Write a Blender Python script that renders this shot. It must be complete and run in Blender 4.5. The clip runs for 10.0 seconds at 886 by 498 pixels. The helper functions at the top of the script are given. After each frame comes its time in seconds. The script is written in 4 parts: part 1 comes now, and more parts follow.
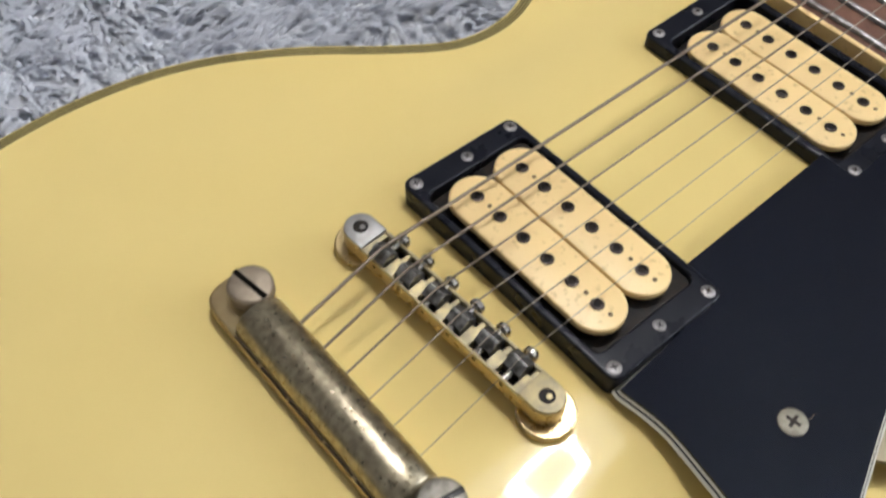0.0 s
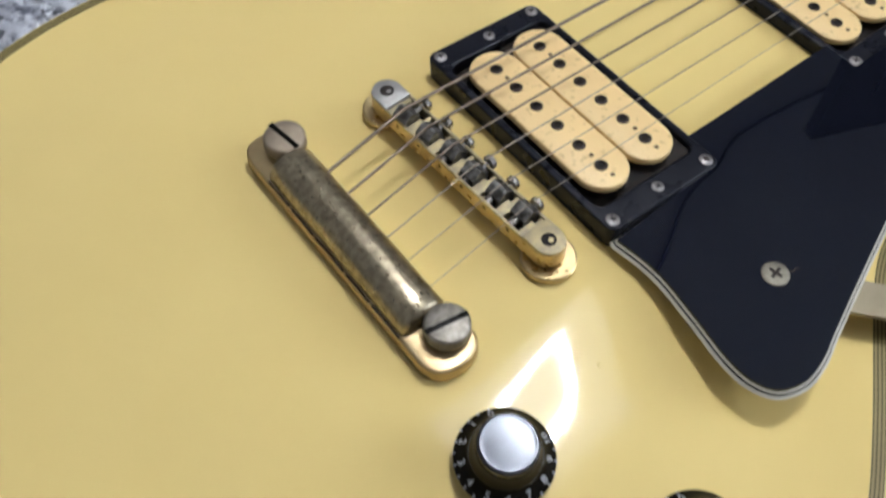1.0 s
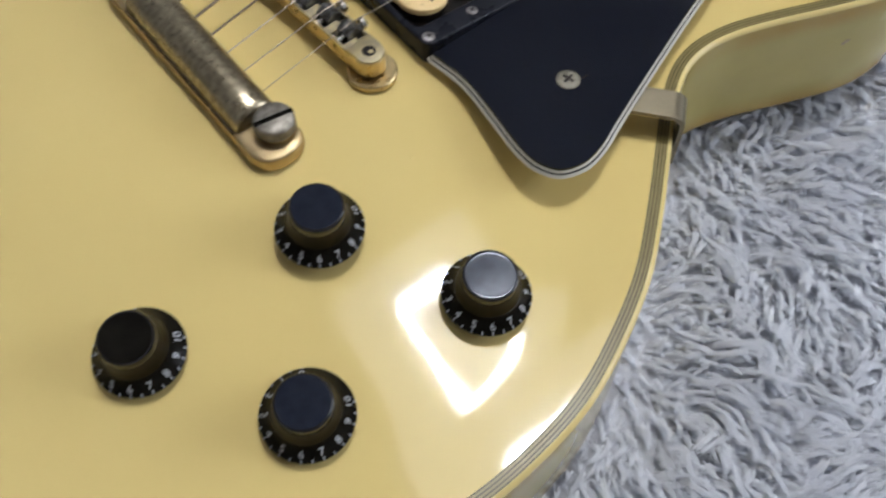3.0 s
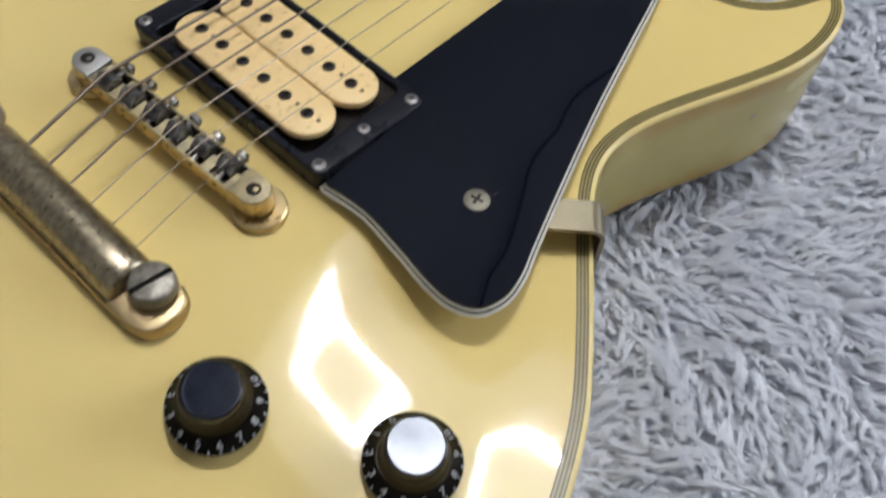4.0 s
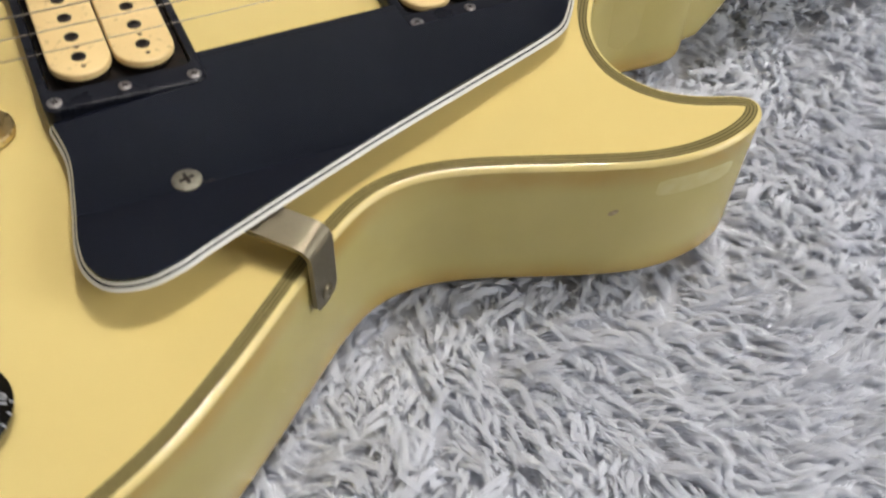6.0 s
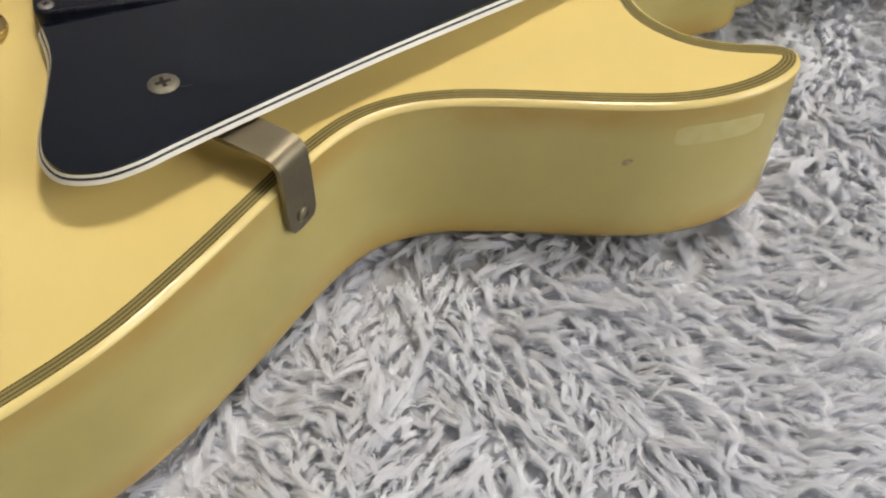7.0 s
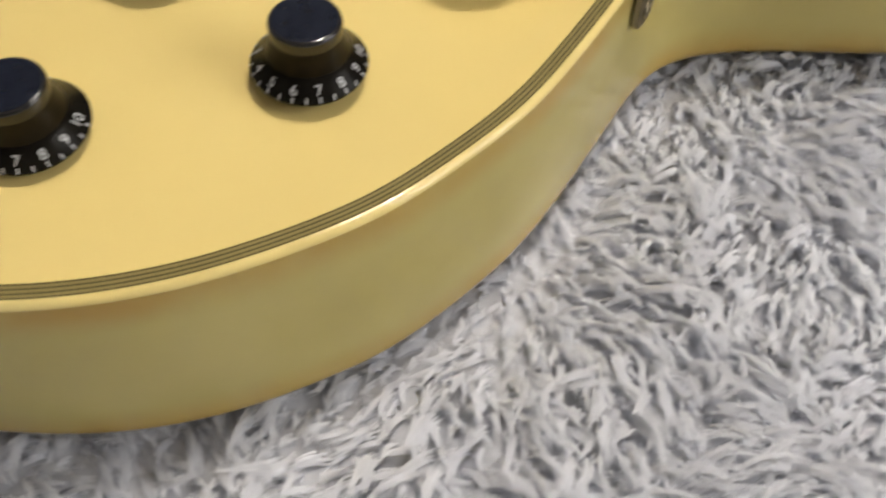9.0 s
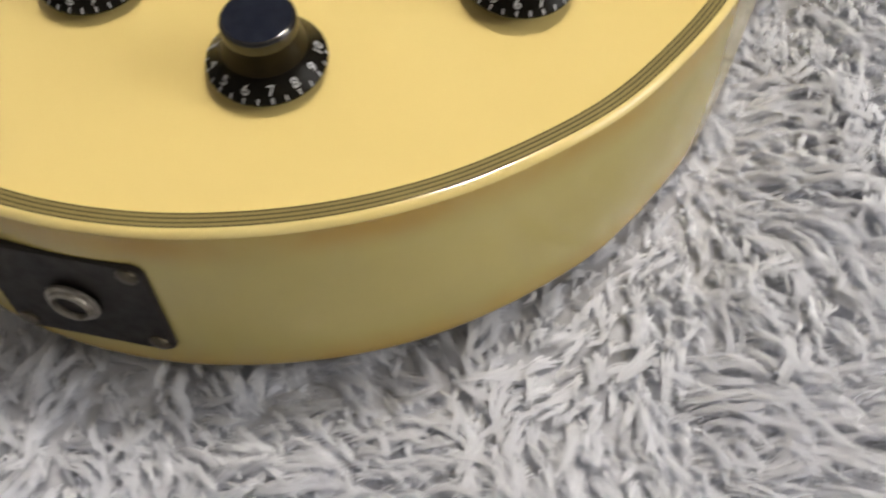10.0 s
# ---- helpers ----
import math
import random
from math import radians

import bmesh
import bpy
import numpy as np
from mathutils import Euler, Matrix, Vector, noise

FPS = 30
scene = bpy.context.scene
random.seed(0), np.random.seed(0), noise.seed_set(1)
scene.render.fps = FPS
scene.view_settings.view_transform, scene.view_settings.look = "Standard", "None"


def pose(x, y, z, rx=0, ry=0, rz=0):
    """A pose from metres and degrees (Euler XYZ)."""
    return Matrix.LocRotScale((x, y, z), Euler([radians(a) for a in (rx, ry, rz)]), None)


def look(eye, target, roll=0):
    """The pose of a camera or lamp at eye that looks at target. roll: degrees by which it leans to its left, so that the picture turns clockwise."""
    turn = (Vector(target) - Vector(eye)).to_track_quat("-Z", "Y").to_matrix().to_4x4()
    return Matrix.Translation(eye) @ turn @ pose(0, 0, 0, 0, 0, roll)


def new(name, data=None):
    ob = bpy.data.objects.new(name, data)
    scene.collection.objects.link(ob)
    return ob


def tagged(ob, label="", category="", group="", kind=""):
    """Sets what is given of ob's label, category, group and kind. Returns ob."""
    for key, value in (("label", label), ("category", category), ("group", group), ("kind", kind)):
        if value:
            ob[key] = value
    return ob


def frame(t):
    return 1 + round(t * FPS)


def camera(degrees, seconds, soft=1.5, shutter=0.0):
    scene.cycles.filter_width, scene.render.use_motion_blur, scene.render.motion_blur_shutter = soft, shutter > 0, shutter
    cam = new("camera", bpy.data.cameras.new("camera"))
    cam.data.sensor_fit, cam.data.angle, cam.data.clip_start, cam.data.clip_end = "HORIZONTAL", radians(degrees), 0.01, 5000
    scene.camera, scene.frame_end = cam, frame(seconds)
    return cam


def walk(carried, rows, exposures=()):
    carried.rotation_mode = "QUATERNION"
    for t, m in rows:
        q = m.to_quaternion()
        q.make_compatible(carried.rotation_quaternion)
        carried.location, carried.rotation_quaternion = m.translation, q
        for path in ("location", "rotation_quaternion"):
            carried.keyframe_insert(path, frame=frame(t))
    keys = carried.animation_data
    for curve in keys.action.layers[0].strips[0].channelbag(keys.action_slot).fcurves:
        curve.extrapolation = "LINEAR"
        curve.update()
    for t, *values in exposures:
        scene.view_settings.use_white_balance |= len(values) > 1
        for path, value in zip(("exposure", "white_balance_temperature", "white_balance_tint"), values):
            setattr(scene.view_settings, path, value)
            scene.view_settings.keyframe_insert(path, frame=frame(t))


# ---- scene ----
cam = camera(50.6, 10.0, soft=2.2, shutter=0.5)
PATH = [
    (0, -0.0863, -0.0997, 0.2913, 34.24, 0.38, -40.67),
    (0.5, -0.0984, -0.117, 0.2929, 33.53, 0.71, -38.81),
    (1, -0.1071, -0.1367, 0.2922, 32.58, 1.16, -37.39),
    (1.5, -0.1141, -0.162, 0.2945, 31.28, 1.79, -36.08),
    (2, -0.1208, -0.1928, 0.2957, 30.84, 1.8, -35.25),
    (2.5, -0.1183, -0.2141, 0.2963, 31, 1.23, -36.17),
    (2.7, -0.1168, -0.2169, 0.2958, 30.88, 0.81, -37.01),
    (3.8, -0.0868, -0.186, 0.2915, 31.52, -1.84, -45.65),
    (4, -0.0809, -0.1765, 0.2904, 31.71, -2.24, -46.86),
    (4.5, -0.0585, -0.1642, 0.2872, 33.35, -3.41, -48.72),
    (5, -0.0354, -0.1805, 0.2754, 35.13, -3.81, -44.9),
    (5.5, -0.0032, -0.2205, 0.2664, 36.44, -3.03, -35.16),
    (5.7, 0.011, -0.2409, 0.2582, 37.68, -2.43, -31.09),
    (6.8, 0.0516, -0.2864, 0.2164, 41.69, 0.16, -19.45),
    (7, 0.0527, -0.2838, 0.2135, 41.29, 0.17, -19.28),
    (7.5, 0.0387, -0.2738, 0.2084, 40.77, 0, -18.47),
    (8, 0.0196, -0.277, 0.2004, 39.7, 0.3, -18.26),
    (8.5, -0.0134, -0.2863, 0.1927, 39.39, 0.01, -19.23),
    (9, -0.049, -0.2864, 0.1933, 38.21, 0.23, -20.44),
    (9.5, -0.0817, -0.2855, 0.1892, 37.7, 1.18, -23.17),
    (10, -0.1155, -0.2761, 0.1921, 36.32, 0.88, -26.68),
]
EXPOSURE = [(0, 1.74, 6250, 11), (1.5, 1.58, 5850, 11), (2.5, 1.49, 6000, 11), (4.5, 1.58, 6150, 11), (5.6, 1.76, 6450, 11), (6.9, 1.77, 7050, 11), (9, 1.79, 7230, 12), (10, 1.88, 7200, 12)]
walk(cam, [(t, pose(x, y, z, rx, ry, rz)) for t, x, y, z, rx, ry, rz in PATH], EXPOSURE)

# ---------- world, light ----------
MM = 0.001
world = bpy.data.worlds.new("world")
world.use_nodes = True
world.node_tree.nodes["Background"].inputs[0].default_value = (0.75, 0.85, 1.0, 1)
world.node_tree.nodes["Background"].inputs[1].default_value = 0.05
scene.world = world

LAMP_AT, LAMP_STRENGTH, FILL_WATTS = (0.70, 0.165, 2.30), 120.0, 13.5


# ---------- materials ----------
def mat(name, base, rough=0.5, metal=0.0, coat=0.0, second=None, scale=40.0, mix=0.5, detail=4.0, bump=0.0, bump_scale=300.0,
        rough_var=0.0, island=0.0, specular=0.5, sheen=0.0, per_object=0.0, centre=0.5):
    """A surface: two tones by noise at one scale, relief and gloss by noise at a finer one."""
    m = bpy.data.materials.new(name)
    m.use_nodes = True
    nt = m.node_tree
    b = nt.nodes["Principled BSDF"]
    b.inputs["Roughness"].default_value, b.inputs["Metallic"].default_value = rough, metal
    b.inputs["Coat Weight"].default_value, b.inputs["Coat Roughness"].default_value = coat, 0.04
    b.inputs["Specular IOR Level"].default_value = specular
    b.inputs["Sheen Weight"].default_value = sheen
    b.inputs["Base Color"].default_value = (*base, 1)
    where = nt.nodes.new("ShaderNodeTexCoord")
    colour = None
    if second:
        n = nt.nodes.new("ShaderNodeTexNoise")
        n.inputs["Scale"].default_value, n.inputs["Detail"].default_value = scale, detail
        ramp = nt.nodes.new("ShaderNodeValToRGB")
        ramp.color_ramp.elements[0].position, ramp.color_ramp.elements[1].position = centre - mix / 2, centre + mix / 2
        ramp.color_ramp.elements[0].color, ramp.color_ramp.elements[1].color = (*base, 1), (*second, 1)
        nt.links.new(where.outputs["Object"], n.inputs["Vector"])
        nt.links.new(n.outputs["Fac"], ramp.inputs["Fac"])
        colour = ramp.outputs["Color"]
    if island or per_object:
        hsv = nt.nodes.new("ShaderNodeHueSaturation")
        span = nt.nodes.new("ShaderNodeMapRange")
        amount = island or per_object
        span.inputs["To Min"].default_value, span.inputs["To Max"].default_value = 1 - amount, 1 + amount
        source = nt.nodes.new("ShaderNodeNewGeometry").outputs["Random Per Island"] if island else nt.nodes.new("ShaderNodeObjectInfo").outputs["Random"]
        nt.links.new(source, span.inputs["Value"])
        nt.links.new(span.outputs["Result"], hsv.inputs["Value"])
        hsv.inputs["Color"].default_value = (*base, 1)
        if colour:
            nt.links.new(colour, hsv.inputs["Color"])
        colour = hsv.outputs["Color"]
    if colour:
        nt.links.new(colour, b.inputs["Base Color"])
    if rough_var or bump:
        f = nt.nodes.new("ShaderNodeTexNoise")
        f.inputs["Scale"].default_value, f.inputs["Detail"].default_value = bump_scale, 6.0
        nt.links.new(where.outputs["Object"], f.inputs["Vector"])
        if rough_var:
            r = nt.nodes.new("ShaderNodeMapRange")
            r.inputs["From Min"].default_value, r.inputs["From Max"].default_value = 0.3, 0.7
            r.inputs["To Min"].default_value, r.inputs["To Max"].default_value = max(0.02, rough - rough_var), rough + rough_var
            nt.links.new(f.outputs["Fac"], r.inputs["Value"])
            nt.links.new(r.outputs["Result"], b.inputs["Roughness"])
        if bump:
            u = nt.nodes.new("ShaderNodeBump")
            u.inputs["Strength"].default_value, u.inputs["Distance"].default_value = bump, 0.0006
            nt.links.new(f.outputs["Fac"], u.inputs["Height"])
            nt.links.new(u.outputs["Normal"], b.inputs["Normal"])
    return m


def glowing(name, colour, strength):
    m = bpy.data.materials.new(name)
    m.use_nodes = True
    b = m.node_tree.nodes["Principled BSDF"]
    b.inputs["Base Color"].default_value = (0.8, 0.8, 0.8, 1)
    b.inputs["Emission Color"].default_value = (*colour, 1)
    b.inputs["Emission Strength"].default_value = strength
    return m


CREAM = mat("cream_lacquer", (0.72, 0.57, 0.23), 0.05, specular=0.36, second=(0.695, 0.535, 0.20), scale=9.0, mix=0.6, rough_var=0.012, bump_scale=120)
# Cream lacquer, greener and mottled, darkened so the sides' shade is in its colour.
SHADED_CREAM = mat("cream_lacquer_shaded", (0.55, 0.465, 0.175), 0.13, second=(0.44, 0.365, 0.125), scale=22.0, mix=0.6, detail=6, specular=0.34, bump=0.05, bump_scale=45, rough_var=0.04)


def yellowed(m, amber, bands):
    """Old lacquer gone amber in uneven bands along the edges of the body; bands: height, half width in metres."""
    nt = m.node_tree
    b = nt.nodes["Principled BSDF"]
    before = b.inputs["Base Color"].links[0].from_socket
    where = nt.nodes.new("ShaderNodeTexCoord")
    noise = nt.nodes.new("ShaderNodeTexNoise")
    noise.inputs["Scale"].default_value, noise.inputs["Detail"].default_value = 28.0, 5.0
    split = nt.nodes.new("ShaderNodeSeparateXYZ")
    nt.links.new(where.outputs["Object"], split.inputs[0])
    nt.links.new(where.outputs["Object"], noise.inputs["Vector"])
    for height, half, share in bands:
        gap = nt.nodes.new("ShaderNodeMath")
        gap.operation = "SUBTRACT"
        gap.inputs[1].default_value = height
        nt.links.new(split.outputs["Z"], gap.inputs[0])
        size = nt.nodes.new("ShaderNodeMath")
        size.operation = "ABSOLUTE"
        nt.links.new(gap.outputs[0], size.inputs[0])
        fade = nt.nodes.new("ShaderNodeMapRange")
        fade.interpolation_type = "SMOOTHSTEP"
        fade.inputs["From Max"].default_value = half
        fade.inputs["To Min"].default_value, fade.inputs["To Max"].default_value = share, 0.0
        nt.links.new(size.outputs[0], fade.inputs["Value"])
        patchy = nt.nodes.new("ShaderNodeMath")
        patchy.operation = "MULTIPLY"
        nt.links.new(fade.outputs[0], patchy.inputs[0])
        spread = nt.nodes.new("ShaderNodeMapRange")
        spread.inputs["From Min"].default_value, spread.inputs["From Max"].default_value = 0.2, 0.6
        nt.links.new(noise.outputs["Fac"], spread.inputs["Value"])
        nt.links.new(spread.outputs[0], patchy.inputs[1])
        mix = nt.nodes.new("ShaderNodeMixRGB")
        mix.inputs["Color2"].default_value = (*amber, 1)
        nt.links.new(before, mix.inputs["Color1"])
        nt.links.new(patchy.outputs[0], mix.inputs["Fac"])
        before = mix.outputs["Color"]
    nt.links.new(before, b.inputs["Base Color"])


yellowed(SHADED_CREAM, (0.46, 0.285, 0.07), ((0.0445, 0.0105, 0.9), (-0.005, 0.013, 0.8)))
EDGE_CREAM = mat("edge_binding_cream", (0.70, 0.575, 0.245), 0.12, second=(0.66, 0.52, 0.20), scale=30, mix=0.5, rough_var=0.03, bump_scale=60)
PLY_DARK = mat("binding_dark", (0.08, 0.065, 0.025), 0.32, specular=0.2)
PLY_OLIVE = mat("binding_aged", (0.265, 0.21, 0.08), 0.32, second=(0.22, 0.173, 0.063), scale=60, specular=0.3)
BLACK = mat("black_plastic", (0.006, 0.007, 0.012), 0.3, specular=0.2, second=(0.009, 0.010, 0.015), scale=50, rough_var=0.06, bump_scale=150)
GUARD = mat("black_guard", (0.0035, 0.0045, 0.010), 0.02, specular=0.5, second=(0.005, 0.006, 0.011), scale=30, rough_var=0.006, bump_scale=90)
WHITE_PLY = mat("white_ply", (0.62, 0.60, 0.53), 0.35, second=(0.5, 0.48, 0.4), scale=80)
GUARD.node_tree.nodes["Principled BSDF"].inputs["Specular Tint"].default_value = (0.78, 0.88, 1.0, 1)
BOBBIN = mat("bobbin_cream", (0.79, 0.575, 0.27), 0.38, second=(0.60, 0.42, 0.19), scale=430, mix=0.12, centre=0.655, detail=3, bump=0.1, bump_scale=900)
# Dark parts; for slots and holes it puts their shade into the colour.
DARK = mat("dark_recess", (0.006, 0.005, 0.005), 0.6, specular=0.2, second=(0.020, 0.013, 0.008), scale=300, mix=0.3)
NICKEL = mat("worn_nickel", (0.54, 0.53, 0.50), 0.27, 1.0, second=(0.30, 0.28, 0.24), scale=250, mix=0.4, rough_var=0.1, bump=0.1, bump_scale=900)
SCREW = mat("screw_steel", (0.33, 0.32, 0.325), 0.5, 1.0, second=(0.20, 0.185, 0.175), scale=400, mix=0.4)
SADDLE = mat("saddle_steel", (0.33, 0.33, 0.325), 0.36, 0.9, second=(0.10, 0.095, 0.085), scale=500, mix=0.4, per_object=0.25)
GOLD = mat("worn_gold_plating", (0.53, 0.425, 0.235), 0.4, 1.0, second=(0.47, 0.35, 0.19), scale=120, mix=0.5, detail=6, rough_var=0.1, bump=0.05, bump_scale=500)
BRIDGE_GOLD = mat("bridge_gold", (0.70, 0.54, 0.27), 0.32, 1.0, second=(0.48, 0.38, 0.21), scale=160, mix=0.5, rough_var=0.08, bump=0.08, bump_scale=500)
BRIDGE_GREY = mat("bridge_grey_end", (0.40, 0.395, 0.385), 0.58, 1.0, second=(0.33, 0.32, 0.31), scale=400, mix=0.4, bump=0.1)
BRIDGE_TOP = mat("bridge_bare_metal", (0.50, 0.42, 0.24), 0.6, 1.0, second=(0.38, 0.34, 0.24), scale=300, mix=0.3, rough_var=0.1, bump=0.1)
TAIL = mat("tarnished_tailpiece", (0.45, 0.39, 0.27), 0.34, 1.0, second=(0.31, 0.27, 0.19), scale=420, mix=0.2, detail=8, rough_var=0.1, bump=0.16, bump_scale=700)
STUD = mat("stud_nickel", (0.33, 0.31, 0.27), 0.5, 1.0, second=(0.22, 0.20, 0.17), scale=420, mix=0.3, bump=0.4, bump_scale=700)
GUARD_SCREW = mat("dull_guard_screw", (0.25, 0.235, 0.19), 0.55, 1.0, second=(0.19, 0.175, 0.14), scale=700, mix=0.4, bump=0.2, bump_scale=1500)
STUD_DULL = mat("stud_browned", (0.37, 0.31, 0.24), 0.62, 1.0, second=(0.30, 0.25, 0.19), scale=300, mix=0.4, bump=0.2, bump_scale=1200)
BRACKET = mat("bracket_steel", (0.27, 0.235, 0.165), 0.42, 1.0, second=(0.22, 0.19, 0.13), scale=90, mix=0.6, bump=0.06, bump_scale=900, rough_var=0.06)
BRACKET_DARK = mat("dark_screw", (0.12, 0.10, 0.07), 0.4, 1.0, second=(0.05, 0.045, 0.035), scale=400)
WOUND = mat("wound_string", (0.22, 0.18, 0.14), 0.48, 1.0, bump=0.3, bump_scale=3000)
PLAIN = mat("plain_string", (0.34, 0.295, 0.24), 0.4, 1.0)
KNOB = mat("knob_black", (0.004, 0.0035, 0.003), 0.22, specular=0.06, second=(0.010, 0.009, 0.007), scale=200)
KNOB_AMBER = mat("knob_amber", (0.019, 0.013, 0.0045), 0.3, specular=0.1, second=(0.008, 0.006, 0.003), scale=130, mix=0.35)
KNOB_RIM = mat("knob_rim", (0.005, 0.005, 0.006), 0.08, specular=0.6, second=(0.008, 0.008, 0.01), scale=200)
KNOB_CAP = mat("knob_cap", (0.005, 0.007, 0.015), 0.14, specular=0.28, second=(0.011, 0.014, 0.024), scale=300, rough_var=0.03)
KNOB_CAP.node_tree.nodes["Principled BSDF"].inputs["Specular Tint"].default_value = (0.86, 0.91, 1.0, 1)
PRINT = mat("print_white", (0.44, 0.45, 0.47), 0.5)
ROSEWOOD = mat("rosewood", (0.10, 0.045, 0.03), 0.45, second=(0.17, 0.08, 0.05), scale=160, mix=0.4, bump=0.2)
PEARL = mat("pearl", (0.62, 0.63, 0.66), 0.25, second=(0.45, 0.47, 0.52), scale=120)
JACK_BLACK = mat("jack_plate_black", (0.009, 0.007, 0.006), 0.45, specular=0.16, second=(0.019, 0.015, 0.012), scale=120, mix=0.4, rough_var=0.1)
RUG = mat("rug_backing", (0.57, 0.585, 0.63), 0.9, second=(0.45, 0.465, 0.51), scale=190, mix=0.3, bump=0.8, bump_scale=420)
PILE = mat("rug_pile", (0.855, 0.868, 0.905), 0.75, island=0.06, second=(0.775, 0.79, 0.84), scale=26, mix=0.4, specular=0.3)


def let_through(m, share):
    """Fibres pass part of the light on."""
    nt = m.node_tree
    b, out = nt.nodes["Principled BSDF"], nt.nodes["Material Output"]
    thin, both = nt.nodes.new("ShaderNodeBsdfTranslucent"), nt.nodes.new("ShaderNodeMixShader")
    nt.links.new(b.inputs["Base Color"].links[0].from_socket, thin.inputs["Color"])
    both.inputs[0].default_value = share
    nt.links.new(b.outputs[0], both.inputs[1])
    nt.links.new(thin.outputs[0], both.inputs[2])
    nt.links.new(both.outputs[0], out.inputs["Surface"])


let_through(PILE, 0.46)
FLOOR = mat("floor_wood", (0.25, 0.16, 0.09), 0.45, second=(0.18, 0.11, 0.06), scale=8)
WALL = mat("wall_paper", (0.40, 0.40, 0.39), 0.8, second=(0.36, 0.36, 0.355), scale=30, bump=0.1)
CEILING = mat("ceiling_paper", (0.80, 0.80, 0.79), 0.85, second=(0.76, 0.76, 0.75), scale=30, bump=0.1)
LAMP_COVER = glowing("lamp_cover", (1.0, 0.98, 0.95), 1.3)
LAMP_MIDDLE = glowing("lamp_middle", (1.0, 0.98, 0.95), 3.4)
LAMP_GLOW = glowing("lamp_diffuser", (1.0, 0.98, 0.95), LAMP_STRENGTH)
FRAME_WHITE = mat("window_paint", (0.8, 0.8, 0.78), 0.35, second=(0.76, 0.76, 0.73), scale=20)
GLASS = mat("window_glass", (1, 1, 1), 0.0)
GLASS.node_tree.nodes["Principled BSDF"].inputs["Transmission Weight"].default_value = 1.0
DOOR = mat("dark_door", (0.007, 0.006, 0.005), 0.5, second=(0.012, 0.009, 0.007), scale=60, specular=0.3)
PALE_TUFT = mat("pale_tuft", (0.80, 0.80, 0.81), 0.9)
DENT = mat("dent_wood", (0.40, 0.31, 0.14), 0.5, second=(0.24, 0.17, 0.07), scale=900, mix=0.3)
RESIDUE = mat("sticker_residue", (0.60, 0.53, 0.235), 0.25, second=(0.57, 0.485, 0.19), scale=200, mix=0.3)


# ---------- helpers ----------
def part(name, bm, material, parent, label="", smooth=True, at=None):
    """Links a bmesh, in millimetres of the guitar, as one mesh object under a thing or a part."""
    if at is None:
        bmesh.ops.scale(bm, vec=(MM, MM, MM), verts=bm.verts)
    bmesh.ops.recalc_face_normals(bm, faces=bm.faces)
    me = bpy.data.meshes.new(name)
    bm.to_mesh(me)
    bm.free()
    me.materials.append(material)
    if smooth:
        for p in me.polygons:
            p.use_smooth = True
        me.set_sharp_from_angle(angle=radians(38))
    ob = new(name, me)
    ob.parent = parent
    if label:
        tagged(ob, label)
    return ob


def twin(ob, name, m, parent):
    """Another object on the same mesh, moved by m (metres)."""
    o = new(name, ob.data)
    o.parent = parent
    o.matrix_basis = m
    return o


def spline(points, step=3.0, closed=False):
    """A smooth line through the control points, at about even steps."""
    p = [Vector(q) for q in points]
    n, out = len(p), []
    for i in range(n if closed else n - 1):
        a, b, c, d = (p[(i + k) % n] if closed else p[min(max(i + k, 0), n - 1)] for k in (-1, 0, 1, 2))
        if not closed and i == 0:
            a = b + (b - c)
        if not closed and i == n - 2:
            d = c + (c - b)
        t1 = max((b - a).length, 1e-6) ** 0.5
        t2 = t1 + max((c - b).length, 1e-6) ** 0.5
        t3 = t2 + max((d - c).length, 1e-6) ** 0.5
        count = max(2, round((c - b).length / step))
        for k in range(count):
            t = t1 + (t2 - t1) * k / count
            a1 = a * ((t1 - t) / t1) + b * (t / t1)
            a2 = b * ((t2 - t) / (t2 - t1)) + c * ((t - t1) / (t2 - t1))
            a3 = c * ((t3 - t) / (t3 - t2)) + d * ((t - t2) / (t3 - t2))
            b1 = a1 * ((t2 - t) / t2) + a2 * (t / t2)
            b2 = a2 * ((t3 - t) / (t3 - t1)) + a3 * ((t - t1) / (t3 - t1))
            out.append(tuple(b1 * ((t2 - t) / (t2 - t1)) + b2 * ((t - t1) / (t2 - t1))))
    if not closed:
        out.append(tuple(p[-1]))
    return out


def relaxed(poly, rounds=6):
    """Evens the bend of a closed line a little."""
    q = np.array(poly)
    for _ in range(rounds):
        q = 0.5 * q + 0.25 * (np.roll(q, 1, 0) + np.roll(q, -1, 0))
    return [tuple(v) for v in q]


def inset(poly, d):
    """A counter-clockwise closed line moved inwards by d."""
    q = np.array(poly, float)
    e = np.roll(q, -1, 0) - q
    e /= np.linalg.norm(e, axis=1)[:, None] + 1e-12
    nrm = np.stack([-e[:, 1], e[:, 0]], 1)
    m = nrm + np.roll(nrm, 1, 0)
    m /= np.maximum((m * m).sum(1), 0.6)[:, None] / 2
    return [tuple(v) for v in q + d * m]


def rings(lines, cap_first=False, cap_last=False, closed=True, loop=False):
    """Faces between lines of equally many points."""
    bm = bmesh.new()
    rows = [[bm.verts.new(v) for v in line] for line in lines]
    pairs = list(zip(rows[:-1], rows[1:])) + ([(rows[-1], rows[0])] if loop else [])
    for r, s in pairs:
        n = len(r)
        for i in range(n if closed else n - 1):
            bm.faces.new((r[i], r[(i + 1) % n], s[(i + 1) % n], s[i]))
    if cap_first:
        bm.faces.new(rows[0])
    if cap_last:
        bm.faces.new(rows[-1])
    return bm


